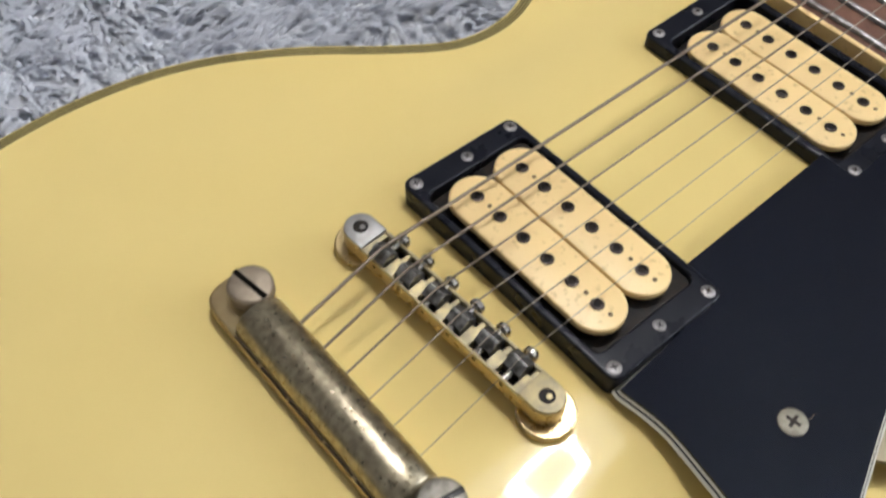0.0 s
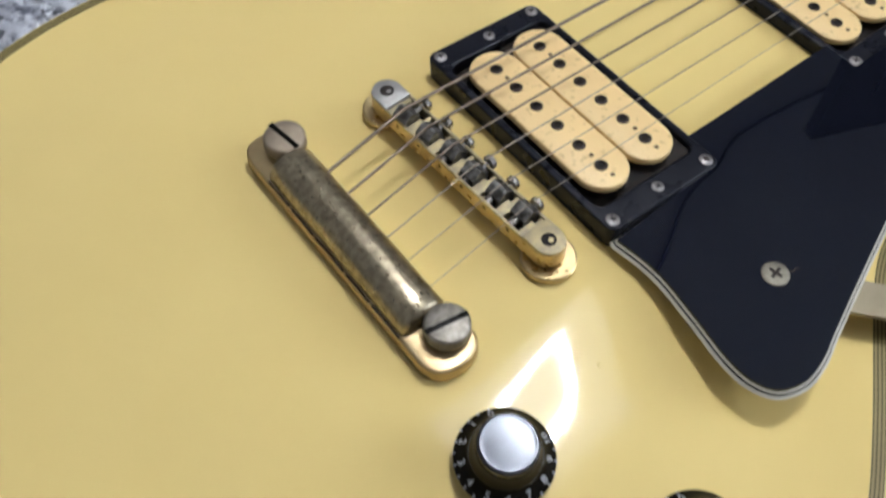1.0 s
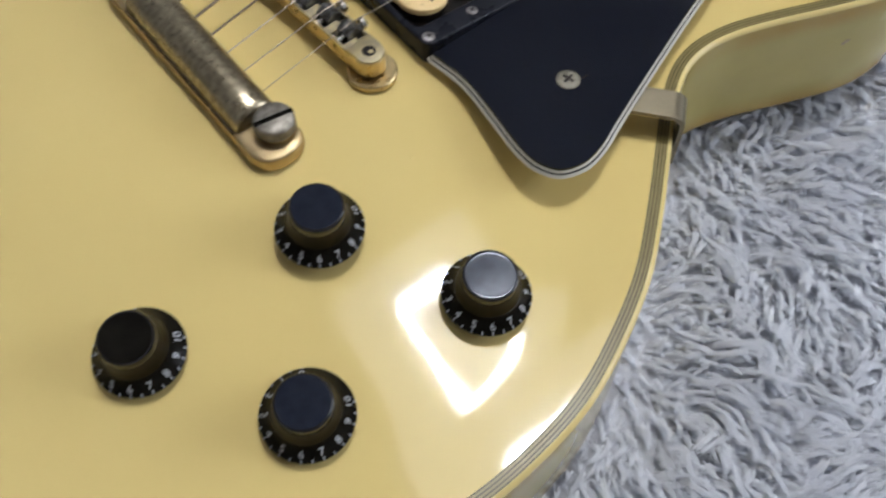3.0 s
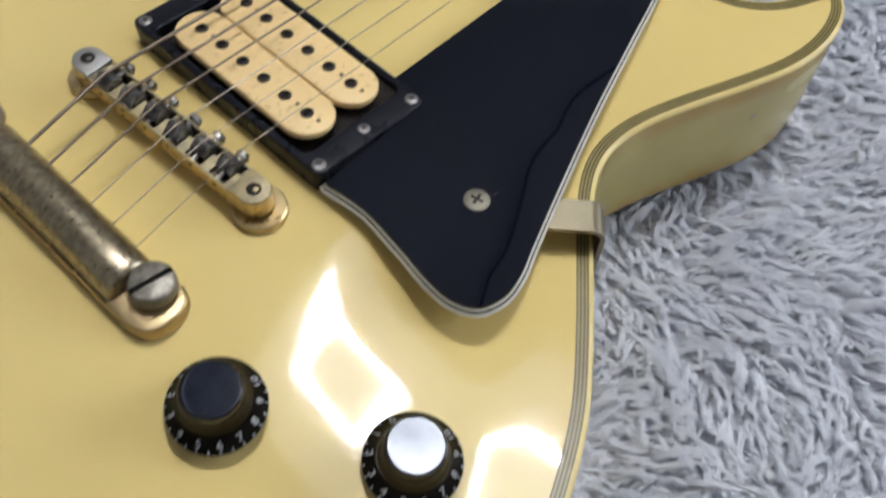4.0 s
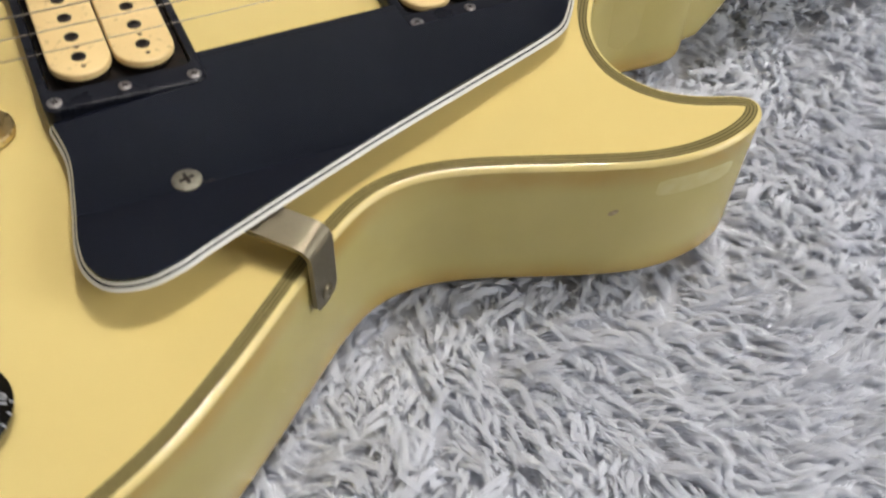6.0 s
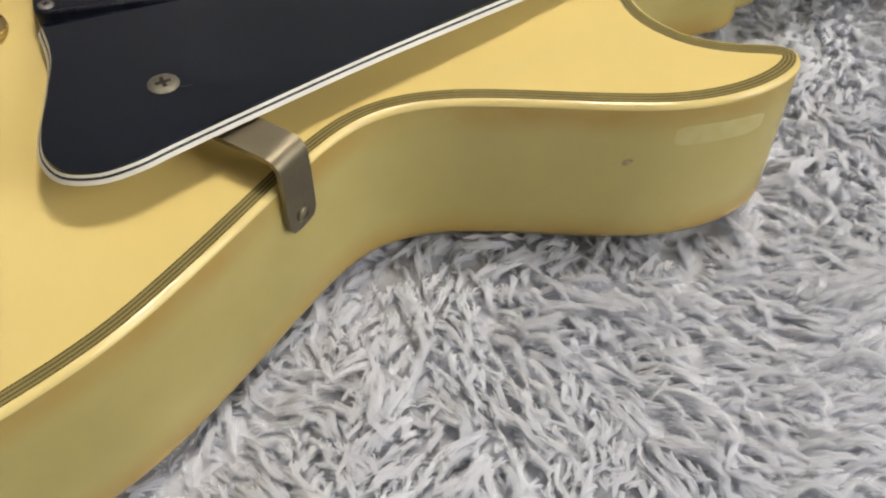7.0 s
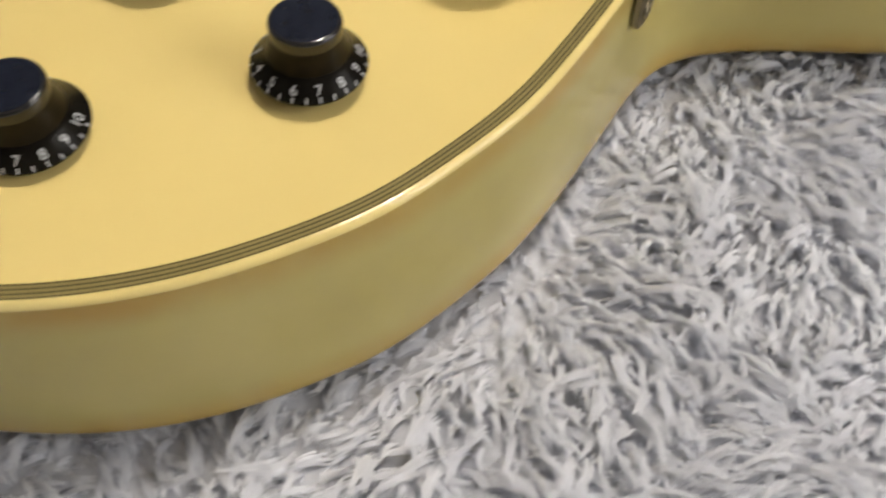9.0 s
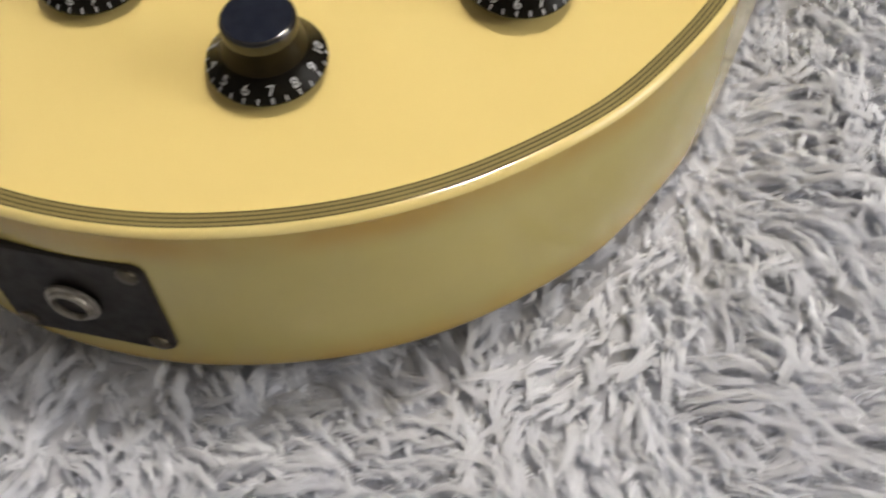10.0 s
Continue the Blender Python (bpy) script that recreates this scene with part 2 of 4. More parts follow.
def prism(poly, z0, z1, soft=0.0, under=None):
    """A plate of that outline with rounded upper edges. z0, z1: heights or functions of x, y."""
    f0 = z0 if callable(z0) else (lambda x, y: z0)
    f1 = z1 if callable(z1) else (lambda x, y: z1)
    lines = [[(x, y, f0(x, y)) for x, y in poly]]
    if soft:
        for k in range(4):
            a = radians(30 * k)
            lines.append([(x, y, f1(x, y) - soft * (1 - math.sin(a))) for x, y in inset(poly, soft * (1 - math.cos(a)))])
    else:
        lines.append([(x, y, f1(x, y)) for x, y in poly])
    return rings(lines, True, True)


def rounded(x0, x1, y0, y1, r, n=6):
    out = []
    for cx, cy, a0 in ((x1 - r, y0 + r, -90), (x1 - r, y1 - r, 0), (x0 + r, y1 - r, 90), (x0 + r, y0 + r, 180)):
        for k in range(n + 1):
            a = radians(a0 + 90 * k / n)
            out.append((cx + r * math.cos(a), cy + r * math.sin(a)))
    return out


def circle(x, y, r, n=24):
    return [(x + r * math.cos(2 * math.pi * k / n), y + r * math.sin(2 * math.pi * k / n)) for k in range(n)]


def revolve(profile, x=0, y=0, z=0, n=32):
    """A turned body about the z axis from (radius, height) pairs."""
    return rings([[(x + r * math.cos(2 * math.pi * k / n), y + r * math.sin(2 * math.pi * k / n), z + h) for k in range(n)] for r, h in profile], True, True)


def tube(points, r, n=8):
    """A round rod along the points."""
    lines = []
    for i, p in enumerate(points):
        a, b = Vector(points[max(i - 1, 0)]), Vector(points[min(i + 1, len(points) - 1)])
        t = (b - a).normalized()
        u = t.cross(Vector((0, 0, 1)))
        u = u.normalized() if u.length > 1e-4 else Vector((1, 0, 0))
        v = u.cross(t)
        lines.append([tuple(Vector(p) + r * (math.cos(2 * math.pi * k / n) * u + math.sin(2 * math.pi * k / n) * v)) for k in range(n)])
    return rings(lines, True, True)


def block(x0, x1, y0, y1, z0, z1, soft=0.3):
    return prism(rounded(x0, x1, y0, y1, max(soft, 0.05), 2), z0, z1, soft)


def joined(*parts):
    bm = bmesh.new()
    for p in parts:
        me = bpy.data.meshes.new("piece")
        p.to_mesh(me)
        p.free()
        bm.from_mesh(me)
        bpy.data.meshes.remove(me)
    return bm


def moved(bm, m):
    bmesh.ops.transform(bm, matrix=m, verts=bm.verts)
    return bm


# ---------- room ----------
def slab(name, x0, x1, y0, y1, z0, z1, material):
    bm = bmesh.new()
    bmesh.ops.create_cube(bm, size=1, matrix=Matrix.LocRotScale(((x0 + x1) / 2, (y0 + y1) / 2, (z0 + z1) / 2), None, (x1 - x0, y1 - y0, z1 - z0)))
    return tagged(part(name, bm, material, None, smooth=False, at=0), kind="structure")


FLOOR_Z, CEIL_Z = -0.034, 2.36
tagged(slab("floor", -1.6, 3.1, -1.7, 2.2, FLOOR_Z - 0.1, FLOOR_Z, FLOOR), "brown wooden floor under the rug", "floor")
tagged(slab("ceiling", -1.6, 3.1, -1.7, 2.2, CEIL_Z, CEIL_Z + 0.1, CEILING), "white papered ceiling", "ceiling")
tagged(slab("wall_west", -1.7, -1.6, -1.8, 2.3, FLOOR_Z - 0.1, CEIL_Z + 0.1, WALL), "plain grey papered wall", "wall")
tagged(slab("wall_east", 3.1, 3.2, -1.8, 2.3, FLOOR_Z - 0.1, CEIL_Z + 0.1, WALL), "plain grey papered wall", "wall")
# Opening for the added window round the fill light.
WIN_X0, WIN_X1, WIN_Z0, WIN_Z1 = 1.25, 2.95, 0.65, 1.95
wall_pieces = []
for x0, x1, z0, z1 in ((-1.6, WIN_X0, FLOOR_Z - 0.1, CEIL_Z + 0.1), (WIN_X1, 3.1, FLOOR_Z - 0.1, CEIL_Z + 0.1), (WIN_X0, WIN_X1, FLOOR_Z - 0.1, WIN_Z0), (WIN_X0, WIN_X1, WIN_Z1, CEIL_Z + 0.1)):
    piece = bmesh.new()
    bmesh.ops.create_cube(piece, size=1, matrix=Matrix.LocRotScale(((x0 + x1) / 2, -1.75, (z0 + z1) / 2), None, (x1 - x0, 0.1, z1 - z0)))
    wall_pieces.append(piece)
tagged(part("wall_south", joined(*wall_pieces), WALL, None, smooth=False, at=0), "plain grey papered wall with an opening for the added window", "wall", kind="structure")
tagged(slab("wall_north", -1.6, 3.1, 2.2, 2.3, FLOOR_Z - 0.1, CEIL_Z + 0.1, WALL), "plain grey papered wall", "wall")


def ceiling_lamp(x, y, z):
    """An oblong ceiling lamp: a bright frame in a wide dim cover."""
    lamp = tagged(new("ceiling_lamp"), "oblong white ceiling lamp with a bright glowing frame", "lamp")
    lamp.location = (x, y, z)
    part("cover", prism(rounded(-400, 400, -290, 290, 30), -30, 0), LAMP_COVER, lamp, "dim translucent cover")
    outer, inner = rounded(-158, 158, -153, 153, 30), rounded(-138, 138, -133, 133, 20)
    tube_bm = rings([[(p, q, -30.5) for p, q in outer], [(p, q, -42) for p, q in outer], [(p, q, -42) for p, q in inner], [(p, q, -30.5) for p, q in inner]], loop=True)
    part("light_frame", tube_bm, LAMP_GLOW, lamp, "bright oblong light frame")
    part("diffuser", prism(rounded(-137, 137, -132, 132, 19), -38, -30.5), LAMP_MIDDLE, lamp, "softly glowing middle")
    return lamp


ceiling_lamp(LAMP_AT[0], LAMP_AT[1], CEIL_Z - 0.001)
cord = tagged(new("lamp_cord"), "dark cable pinned loosely along the ceiling from the lamp", "cable")
cord_line = spline([(0.90, 0.47, 0), (0.97, 0.55, 0), (1.09, 0.58, 0), (1.23, 0.62, 0), (1.33, 0.67, 0), (1.42, 0.69, 0), (1.57, 0.76, 0), (1.66, 0.81, 0), (1.77, 0.87, 0), (1.88, 0.90, 0), (1.97, 0.91, 0), (2.13, 0.965, 0), (2.41, 0.955, 0), (2.64, 0.93, 0), (3.0, 1.0, 0)], 0.05)
part("cable", tube([(x, y, CEIL_Z - 0.008) for x, y, _ in cord_line], 0.006, 8), BLACK, cord, at=0)


def window(x0, x1, z0, z1, y):
    """An added, unseen two-light window in its opening: frame bars, panes and a sill."""
    win = tagged(new("added_window_1"), "added white two-pane window, out of view", "window", kind="structure")
    win.location = (x0, y, z0)
    w, h = x1 - x0, z1 - z0
    for a, b, c, d in ((0, w, 0, 0.05), (0, w, h - 0.05, h), (0, 0.05, 0.05, h - 0.05), (w - 0.05, w, 0.05, h - 0.05), (w / 2 - 0.03, w / 2 + 0.03, 0.05, h - 0.05)):
        bar = bmesh.new()
        bmesh.ops.create_cube(bar, size=1, matrix=Matrix.LocRotScale(((a + b) / 2, 0, (c + d) / 2), None, (b - a, 0.05, d - c)))
        part("frame_bar", bar, FRAME_WHITE, win, smooth=False, at=0)
    for a, b in ((0.05, w / 2 - 0.03), (w / 2 + 0.03, w - 0.05)):
        pane = bmesh.new()
        bmesh.ops.create_cube(pane, size=1, matrix=Matrix.LocRotScale(((a + b) / 2, 0, h / 2), None, (b - a, 0.006, h - 0.1)))
        ob = part("pane", pane, GLASS, win, smooth=False, at=0)
        ob.visible_shadow = False
    sill = bmesh.new()
    bmesh.ops.create_cube(sill, size=1, matrix=Matrix.LocRotScale((w / 2, 0.06, -0.012), None, (w + 0.08, 0.14, 0.024)))
    part("window_sill", sill, FRAME_WHITE, win, smooth=False, at=0)


window(WIN_X0, WIN_X1, WIN_Z0, WIN_Z1, -1.75)


def open_door(x, y, along, width=0.82, height=2.0):
    """A door leaf with two panels, standing open into the room; x, y: its free edge."""
    door = tagged(new("door_1"), "dark brown panelled door standing open", "door", kind="structure")
    door.matrix_basis = pose(x, y, FLOOR_Z, 0, 0, along)
    leaf = bmesh.new()
    bmesh.ops.create_cube(leaf, size=1, matrix=Matrix.LocRotScale((width / 2, 0.02, height / 2 + 0.005), None, (width, 0.04, height)))
    leaf_ob = part("leaf", leaf, DOOR, door, smooth=False, at=0)
    for z0, z1 in ((0.2, 0.9), (1.05, 1.85)):
        for side in (-0.003, 0.043):
            panel = bmesh.new()
            bmesh.ops.create_cube(panel, size=1, matrix=Matrix.LocRotScale((width / 2, side, (z0 + z1) / 2), None, (width - 0.28, 0.006, z1 - z0)))
            part("raised_panel", panel, DOOR, leaf_ob, smooth=False, at=0)
    part("door_handle", tube([(0.07, -0.004, 1.0), (0.07, -0.05, 1.0), (0.18, -0.055, 1.0)], 0.009, 10), SCREW, door, at=0)


open_door(1.97, 0.655, -20.5)
# Fill light added to brighten rug and sides; no window is known there.
fill_lamp = new("fill_light", bpy.data.lights.new("fill_light", "AREA"))
fill_lamp.data.shape, fill_lamp.data.size, fill_lamp.data.size_y = "RECTANGLE", 1.6, 1.2
fill_lamp.data.energy, fill_lamp.data.color = FILL_WATTS, (0.92, 0.96, 1.0)
fill_lamp.matrix_world = look((2.1, -1.71, 1.3), (0.05, -0.05, 0.05))

# ---------- guitar: body ----------
guitar = tagged(new("electric_guitar"), "aged cream single-cutaway electric guitar lying on a grey rug", "guitar")

TREBLE_SIDE = [(-187, -2), (-182, -52), (-174, -81), (-161, -110), (-144, -131.5), (-125, -147), (-105.5, -157.5), (-84, -165), (-61.5, -168.6),
               (-39.5, -168.2), (-18, -165), (2, -157.8), (24, -147), (45, -132), (66, -115.3), (82, -102.8), (94, -96.2), (105, -94.2), (118, -95.8),
               (135, -101.6), (158, -111.2), (178, -118.4), (194, -120.6), (208, -119.2), (218.2, -115.4), (223.3, -110), (222.2, -104.8), (215.5, -101.3), (205.5, -97),
               (195.5, -88.5), (190, -76), (190.3, -64), (195, -51.5), (202, -42), (210, -32.5), (226, -28.5)]
BASS_SIDE = [(262, -28.5), (268, 0), (262, 40), (246, 80), (215, 109), (180, 119), (148, 112), (125, 100), (110, 93.9), (96, 93.4), (84.5, 96.5),
             (67.5, 108.5), (35, 135), (0, 154), (-42, 162.5), (-84, 160), (-118, 147), (-148, 121), (-170, 86), (-183, 42)]
OUTLINE = relaxed(spline(TREBLE_SIDE + BASS_SIDE, 2.0, True), 8)
RIM, BACK = 47.5, -9.0

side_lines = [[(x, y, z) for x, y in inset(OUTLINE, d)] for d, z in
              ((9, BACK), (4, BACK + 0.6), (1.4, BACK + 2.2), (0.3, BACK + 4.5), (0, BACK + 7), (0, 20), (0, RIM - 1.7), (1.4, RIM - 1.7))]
part("body", rings(side_lines, cap_first=True), SHADED_CREAM, guitar, "solid body with glossy aged cream sides")
edge_lines = [[(x, y, z) for x, y in inset(OUTLINE, d)] for d, z in
              ((0.8, RIM - 1.7), (0.1, RIM - 1.68), (-0.03, RIM - 1.58), (0.0, RIM - 1.4), (0.08, RIM - 1.2), (0.24, RIM - 0.9), (0.5, RIM - 0.58), (0.85, RIM - 0.27), (1.25, RIM - 0.07), (1.65, RIM))]
part("edge_binding", rings(edge_lines), EDGE_CREAM, guitar, "rounded cream binding strip along the top edge")

PLY_EDGES = [1.65, 2.1, 2.75, 3.2, 3.87, 4.32, 5.0, 5.45]
for i, (d0, d1) in enumerate(zip(PLY_EDGES[:-1], PLY_EDGES[1:])):
    a, b = inset(OUTLINE, d0), inset(OUTLINE, d1)
    part("binding_ply", rings([[(x, y, RIM - 0.6) for x, y in a], [(x, y, RIM) for x, y in a], [(x, y, RIM) for x, y in b], [(x, y, RIM - 0.6) for x, y in b]]),
         PLY_OLIVE if i % 2 else PLY_DARK, guitar)


def carved_top(edge, spacing=4.0, rise=9.6):
    """A top that swells from its edge: heights from an even load on a sheet held at the edge."""
    from mathutils.geometry import delaunay_2d_cdt, intersect_point_line
    pts = [Vector(p) for p in edge[::2]]
    n = len(pts)
    ring = np.array(pts)
    inner = []
    for gx in np.arange(-190, 272, spacing):
        for k, gy in enumerate(np.arange(-170, 164, spacing * 0.87)):
            p = np.array([gx + (spacing / 2 if k % 2 else 0), gy])
            dist = np.hypot(*(ring - p).T).min()
            if dist > spacing * 0.75:
                x, y = p
                ya, yb = ring[:, 1], np.roll(ring[:, 1], -1)
                xa, xb = ring[:, 0], np.roll(ring[:, 0], -1)
                cross = (ya > y) != (yb > y)
                hits = (xb - xa)[cross] * (y - ya[cross]) / (yb - ya)[cross] + xa[cross]
                if (hits > x).sum() % 2:
                    inner.append(Vector((x, y)))
    verts, _, faces, *_ = delaunay_2d_cdt(pts + inner, [(i, (i + 1) % n) for i in range(n)], [], 1, 0.01)
    v = np.array([tuple(p) for p in verts])
    f = np.array([list(t) for t in faces])
    w_i, w_j, w = [], [], []
    area = np.zeros(len(v))
    for a, b, c in ((0, 1, 2), (1, 2, 0), (2, 0, 1)):
        p, q, r = v[f[:, a]], v[f[:, b]], v[f[:, c]]
        u1, u2 = p - r, q - r
        cr = np.abs(u1[:, 0] * u2[:, 1] - u1[:, 1] * u2[:, 0])
        cot = (u1 * u2).sum(1) / np.maximum(cr, 1e-6)
        w_i += [f[:, a], f[:, b]]
        w_j += [f[:, b], f[:, a]]
        w += [cot / 2, cot / 2]
        np.add.at(area, f[:, a], cr / 6)
    w_i, w_j, w = np.concatenate(w_i), np.concatenate(w_j), np.concatenate(w)
    fixed = np.zeros(len(v), bool)
    dist = np.array([np.hypot(*(ring - p).T).min() for p in v])
    fixed[dist < 0.05] = True

    def apply(u):
        out = np.zeros(len(v))
        np.add.at(out, w_i, w * (u[w_i] - u[w_j]))
        out[fixed] = 0
        return out

    load = np.where(fixed, 0, area)
    u, r = np.zeros(len(v)), load.copy()
    p, rr = r.copy(), r @ r
    for _ in range(900):
        ap = apply(p)
        step = rr / (p @ ap)
        u += step * p
        r -= step * ap
        r[fixed] = 0
        rn = r @ r
        if rn < 1e-10 * (load @ load):
            break
        p = r + rn / rr * p
        rr = rn
    s = np.clip(u / u.max(), 0, 1)
    # along the way in from the edge: a flat hollow, an even slope, then a broad crown
    q = 1 - np.sqrt(1 - s)
    way = np.linspace(0, 1, 401)
    ease = lambda lo, hi: np.clip((way - lo) / (hi - lo), 0, 1) ** 2 * (3 - 2 * np.clip((way - lo) / (hi - lo), 0, 1))
    grade = np.cumsum(ease(0.05, 0.21) * (1 - ease(0.38, 0.9)))
    z = RIM + rise * np.interp(q, way, grade / grade[-1])
    # the planed strip under the strings, towards the neck
    ramp = 57.2 - 0.028 * np.clip(v[:, 0], -40, 400)
    across = np.clip((80 - np.abs(v[:, 1])) / 42, 0, 1)
    ahead = np.clip((v[:, 0] + 40) / 60, 0, 1)
    z += (across * across * (3 - 2 * across)) * (ahead * ahead * (3 - 2 * ahead)) * 0.5 * (ramp - z + np.sqrt((ramp - z) ** 2 + 2.0))
    # the pockets routed for the two pickups
    for cx in (41.9, 153.6):
        z[(np.abs(v[:, 0] - cx) < 19.4) & (np.abs(v[:, 1]) < 35.8)] = 49.5
    return [(x, y, q) for (x, y), q in zip(v, z)], [tuple(int(i) for i in t) for t in f]


top_verts, top_faces = carved_top(inset(OUTLINE, 5.45))
from mathutils.bvhtree import BVHTree
TOP_TREE = BVHTree.FromPolygons([Vector(v) for v in top_verts], top_faces)
bm = bmesh.new()
made = [bm.verts.new(v) for v in top_verts]
for t in top_faces:
    bm.faces.new([made[i] for i in t])
part("carved_top", bm, CREAM, guitar, "glossy carved top in aged cream lacquer")


def top_z(x, y):
    hit_at = TOP_TREE.ray_cast(Vector((x, y, 200)), Vector((0, 0, -1)))[0]
    return hit_at.z if hit_at else RIM


def top_normal(x, y, r=8):
    return Vector((top_z(x - r, y) - top_z(x + r, y), top_z(x, y - r) - top_z(x, y + r), 2 * r)).normalized()


# ---------- neck ----------
def neck_z(x):
    return 59.4 - (x - 180) * 0.04


def neck_half(x):
    return 28.5 - (x - 180) / 457 * 7.0


def loft(sections):
    return rings(sections, True, True)


fret_sections = [[(x, -neck_half(x), neck_z(x) - 6), (x, -neck_half(x), neck_z(x) - 0.9), (x, -neck_half(x) * 0.6, neck_z(x) - 0.2), (x, 0, neck_z(x)),
                  (x, neck_half(x) * 0.6, neck_z(x) - 0.2), (x, neck_half(x), neck_z(x) - 0.9), (x, neck_half(x), neck_z(x) - 6)] for x in (182.9, 300, 420, 540, 640)]
fingerboard = part("fingerboard", loft(fret_sections), ROSEWOOD, guitar, "dark rosewood fingerboard")
part("end_binding", prism(rounded(180.6, 182.8, -29.5, 29.5, 0.6, 2), 50, 59.5, 0.4), BOBBIN, fingerboard, "cream binding strip")
for side in (-1, 1):
    edge = [[(x, side * (neck_half(x) + a), neck_z(x) + b) for a, b in ((0.02, -6), (0.02, -0.95), (1.2, -1.3), (1.2, -6))] for x in (182.9, 300, 420, 540, 640)]
    part("side_binding", loft(edge), BOBBIN, fingerboard)
for k in range(22, 0, -1):
    x = 628 * 2 ** (-k / 12) + 10.5
    w = neck_half(x)
    line = [(x, w * q, neck_z(x) + 0.5 - 0.9 * q * q) for q in (-1, -0.6, -0.2, 0.2, 0.6, 1)]
    part("fret", tube(line, 1.25, 8), SCREW, fingerboard)
for k in (1, 3, 5, 7, 9, 12, 15, 17, 19, 21):
    x = 628 * (2 ** (-k / 12) + 2 ** (-(k - 1) / 12)) / 2 + 10.5
    half = 628 * (2 ** (-(k - 1) / 12) - 2 ** (-k / 12)) * 0.3
    w = neck_half(x) * 0.68
    part("inlay", prism(rounded(x - half, x + half, -w, w, 0.8, 2), lambda x, y: neck_z(x) - 2, lambda x, y: neck_z(x) + 0.06 - 0.55 * (y / 20) ** 2), PEARL, fingerboard)
neck_sections = []
for x, depth, half in ((200, 55, 29.3), (262, 54.5, 29.3), (270, 53, 29.25), (279, 47, 29.0), (288, 37, 28.7), (298, 26, 28.3), (310, 18.5, 27.9), (326, 16.5, 27.5), (420, 15.5, 25.8), (540, 14.5, 24), (640, 14, 22.7)):
    square = min(1.0, 0.25 + max(0.0, 53 - depth) / 45)
    section = []
    for k in range(13):
        a = math.pi * k / 12
        c, s = math.cos(a), math.sin(a)
        c, s = math.copysign(abs(c) ** square, c), max(s, 0.0) ** square
        section.append((x, -half * c, neck_z(x) - 6 - depth * s))
    neck_sections.append(section)
part("neck", loft(neck_sections), SHADED_CREAM, guitar, "cream-painted neck and heel")
part("nut", block(640, 645, -21.5, 21.5, 34, neck_z(640) + 2), BOBBIN, guitar, "bone nut")
head = spline([(645, -22), (670, -30), (700, -37), (760, -40), (815, -42), (822, -20), (812, 0), (822, 20), (815, 42), (760, 40), (700, 37), (670, 30), (645, 22)], 6)
part("headstock", prism(head, lambda x, y: 22 - (x - 645) * 0.24, lambda x, y: 36 - (x - 645) * 0.24, 1.0), BLACK, guitar, "black-faced headstock")


# ---------- screws ----------
def cross_screw(name, x, y, z, r, parent, tilt=0.0, turn=20, material=None, dome=0.6):
    """A domed screw head with a cross of dark bars for its shaded slots."""
    head_bm = revolve([(r, 0), (r, 0.25 * r * dome), (0.86 * r, 0.42 * r * dome), (0.5 * r, 0.52 * r * dome), (0.05 * r, 0.55 * r * dome)], n=20)
    screw = part(name, moved(head_bm, pose(x, y, z, 0, tilt, 0)), material or SCREW, parent)
    arms = joined(block(-0.5 * r, 0.5 * r, -0.12 * r, 0.12 * r, 0.1 * r, 0.575 * r * dome, 0.02), block(-0.12 * r, 0.12 * r, -0.5 * r, 0.5 * r, 0.1 * r, 0.58 * r * dome, 0.02))
    slot = part("screw_slot", moved(arms, pose(x, y, z + 0.01, 0, tilt, turn)), DARK, parent)
    return screw


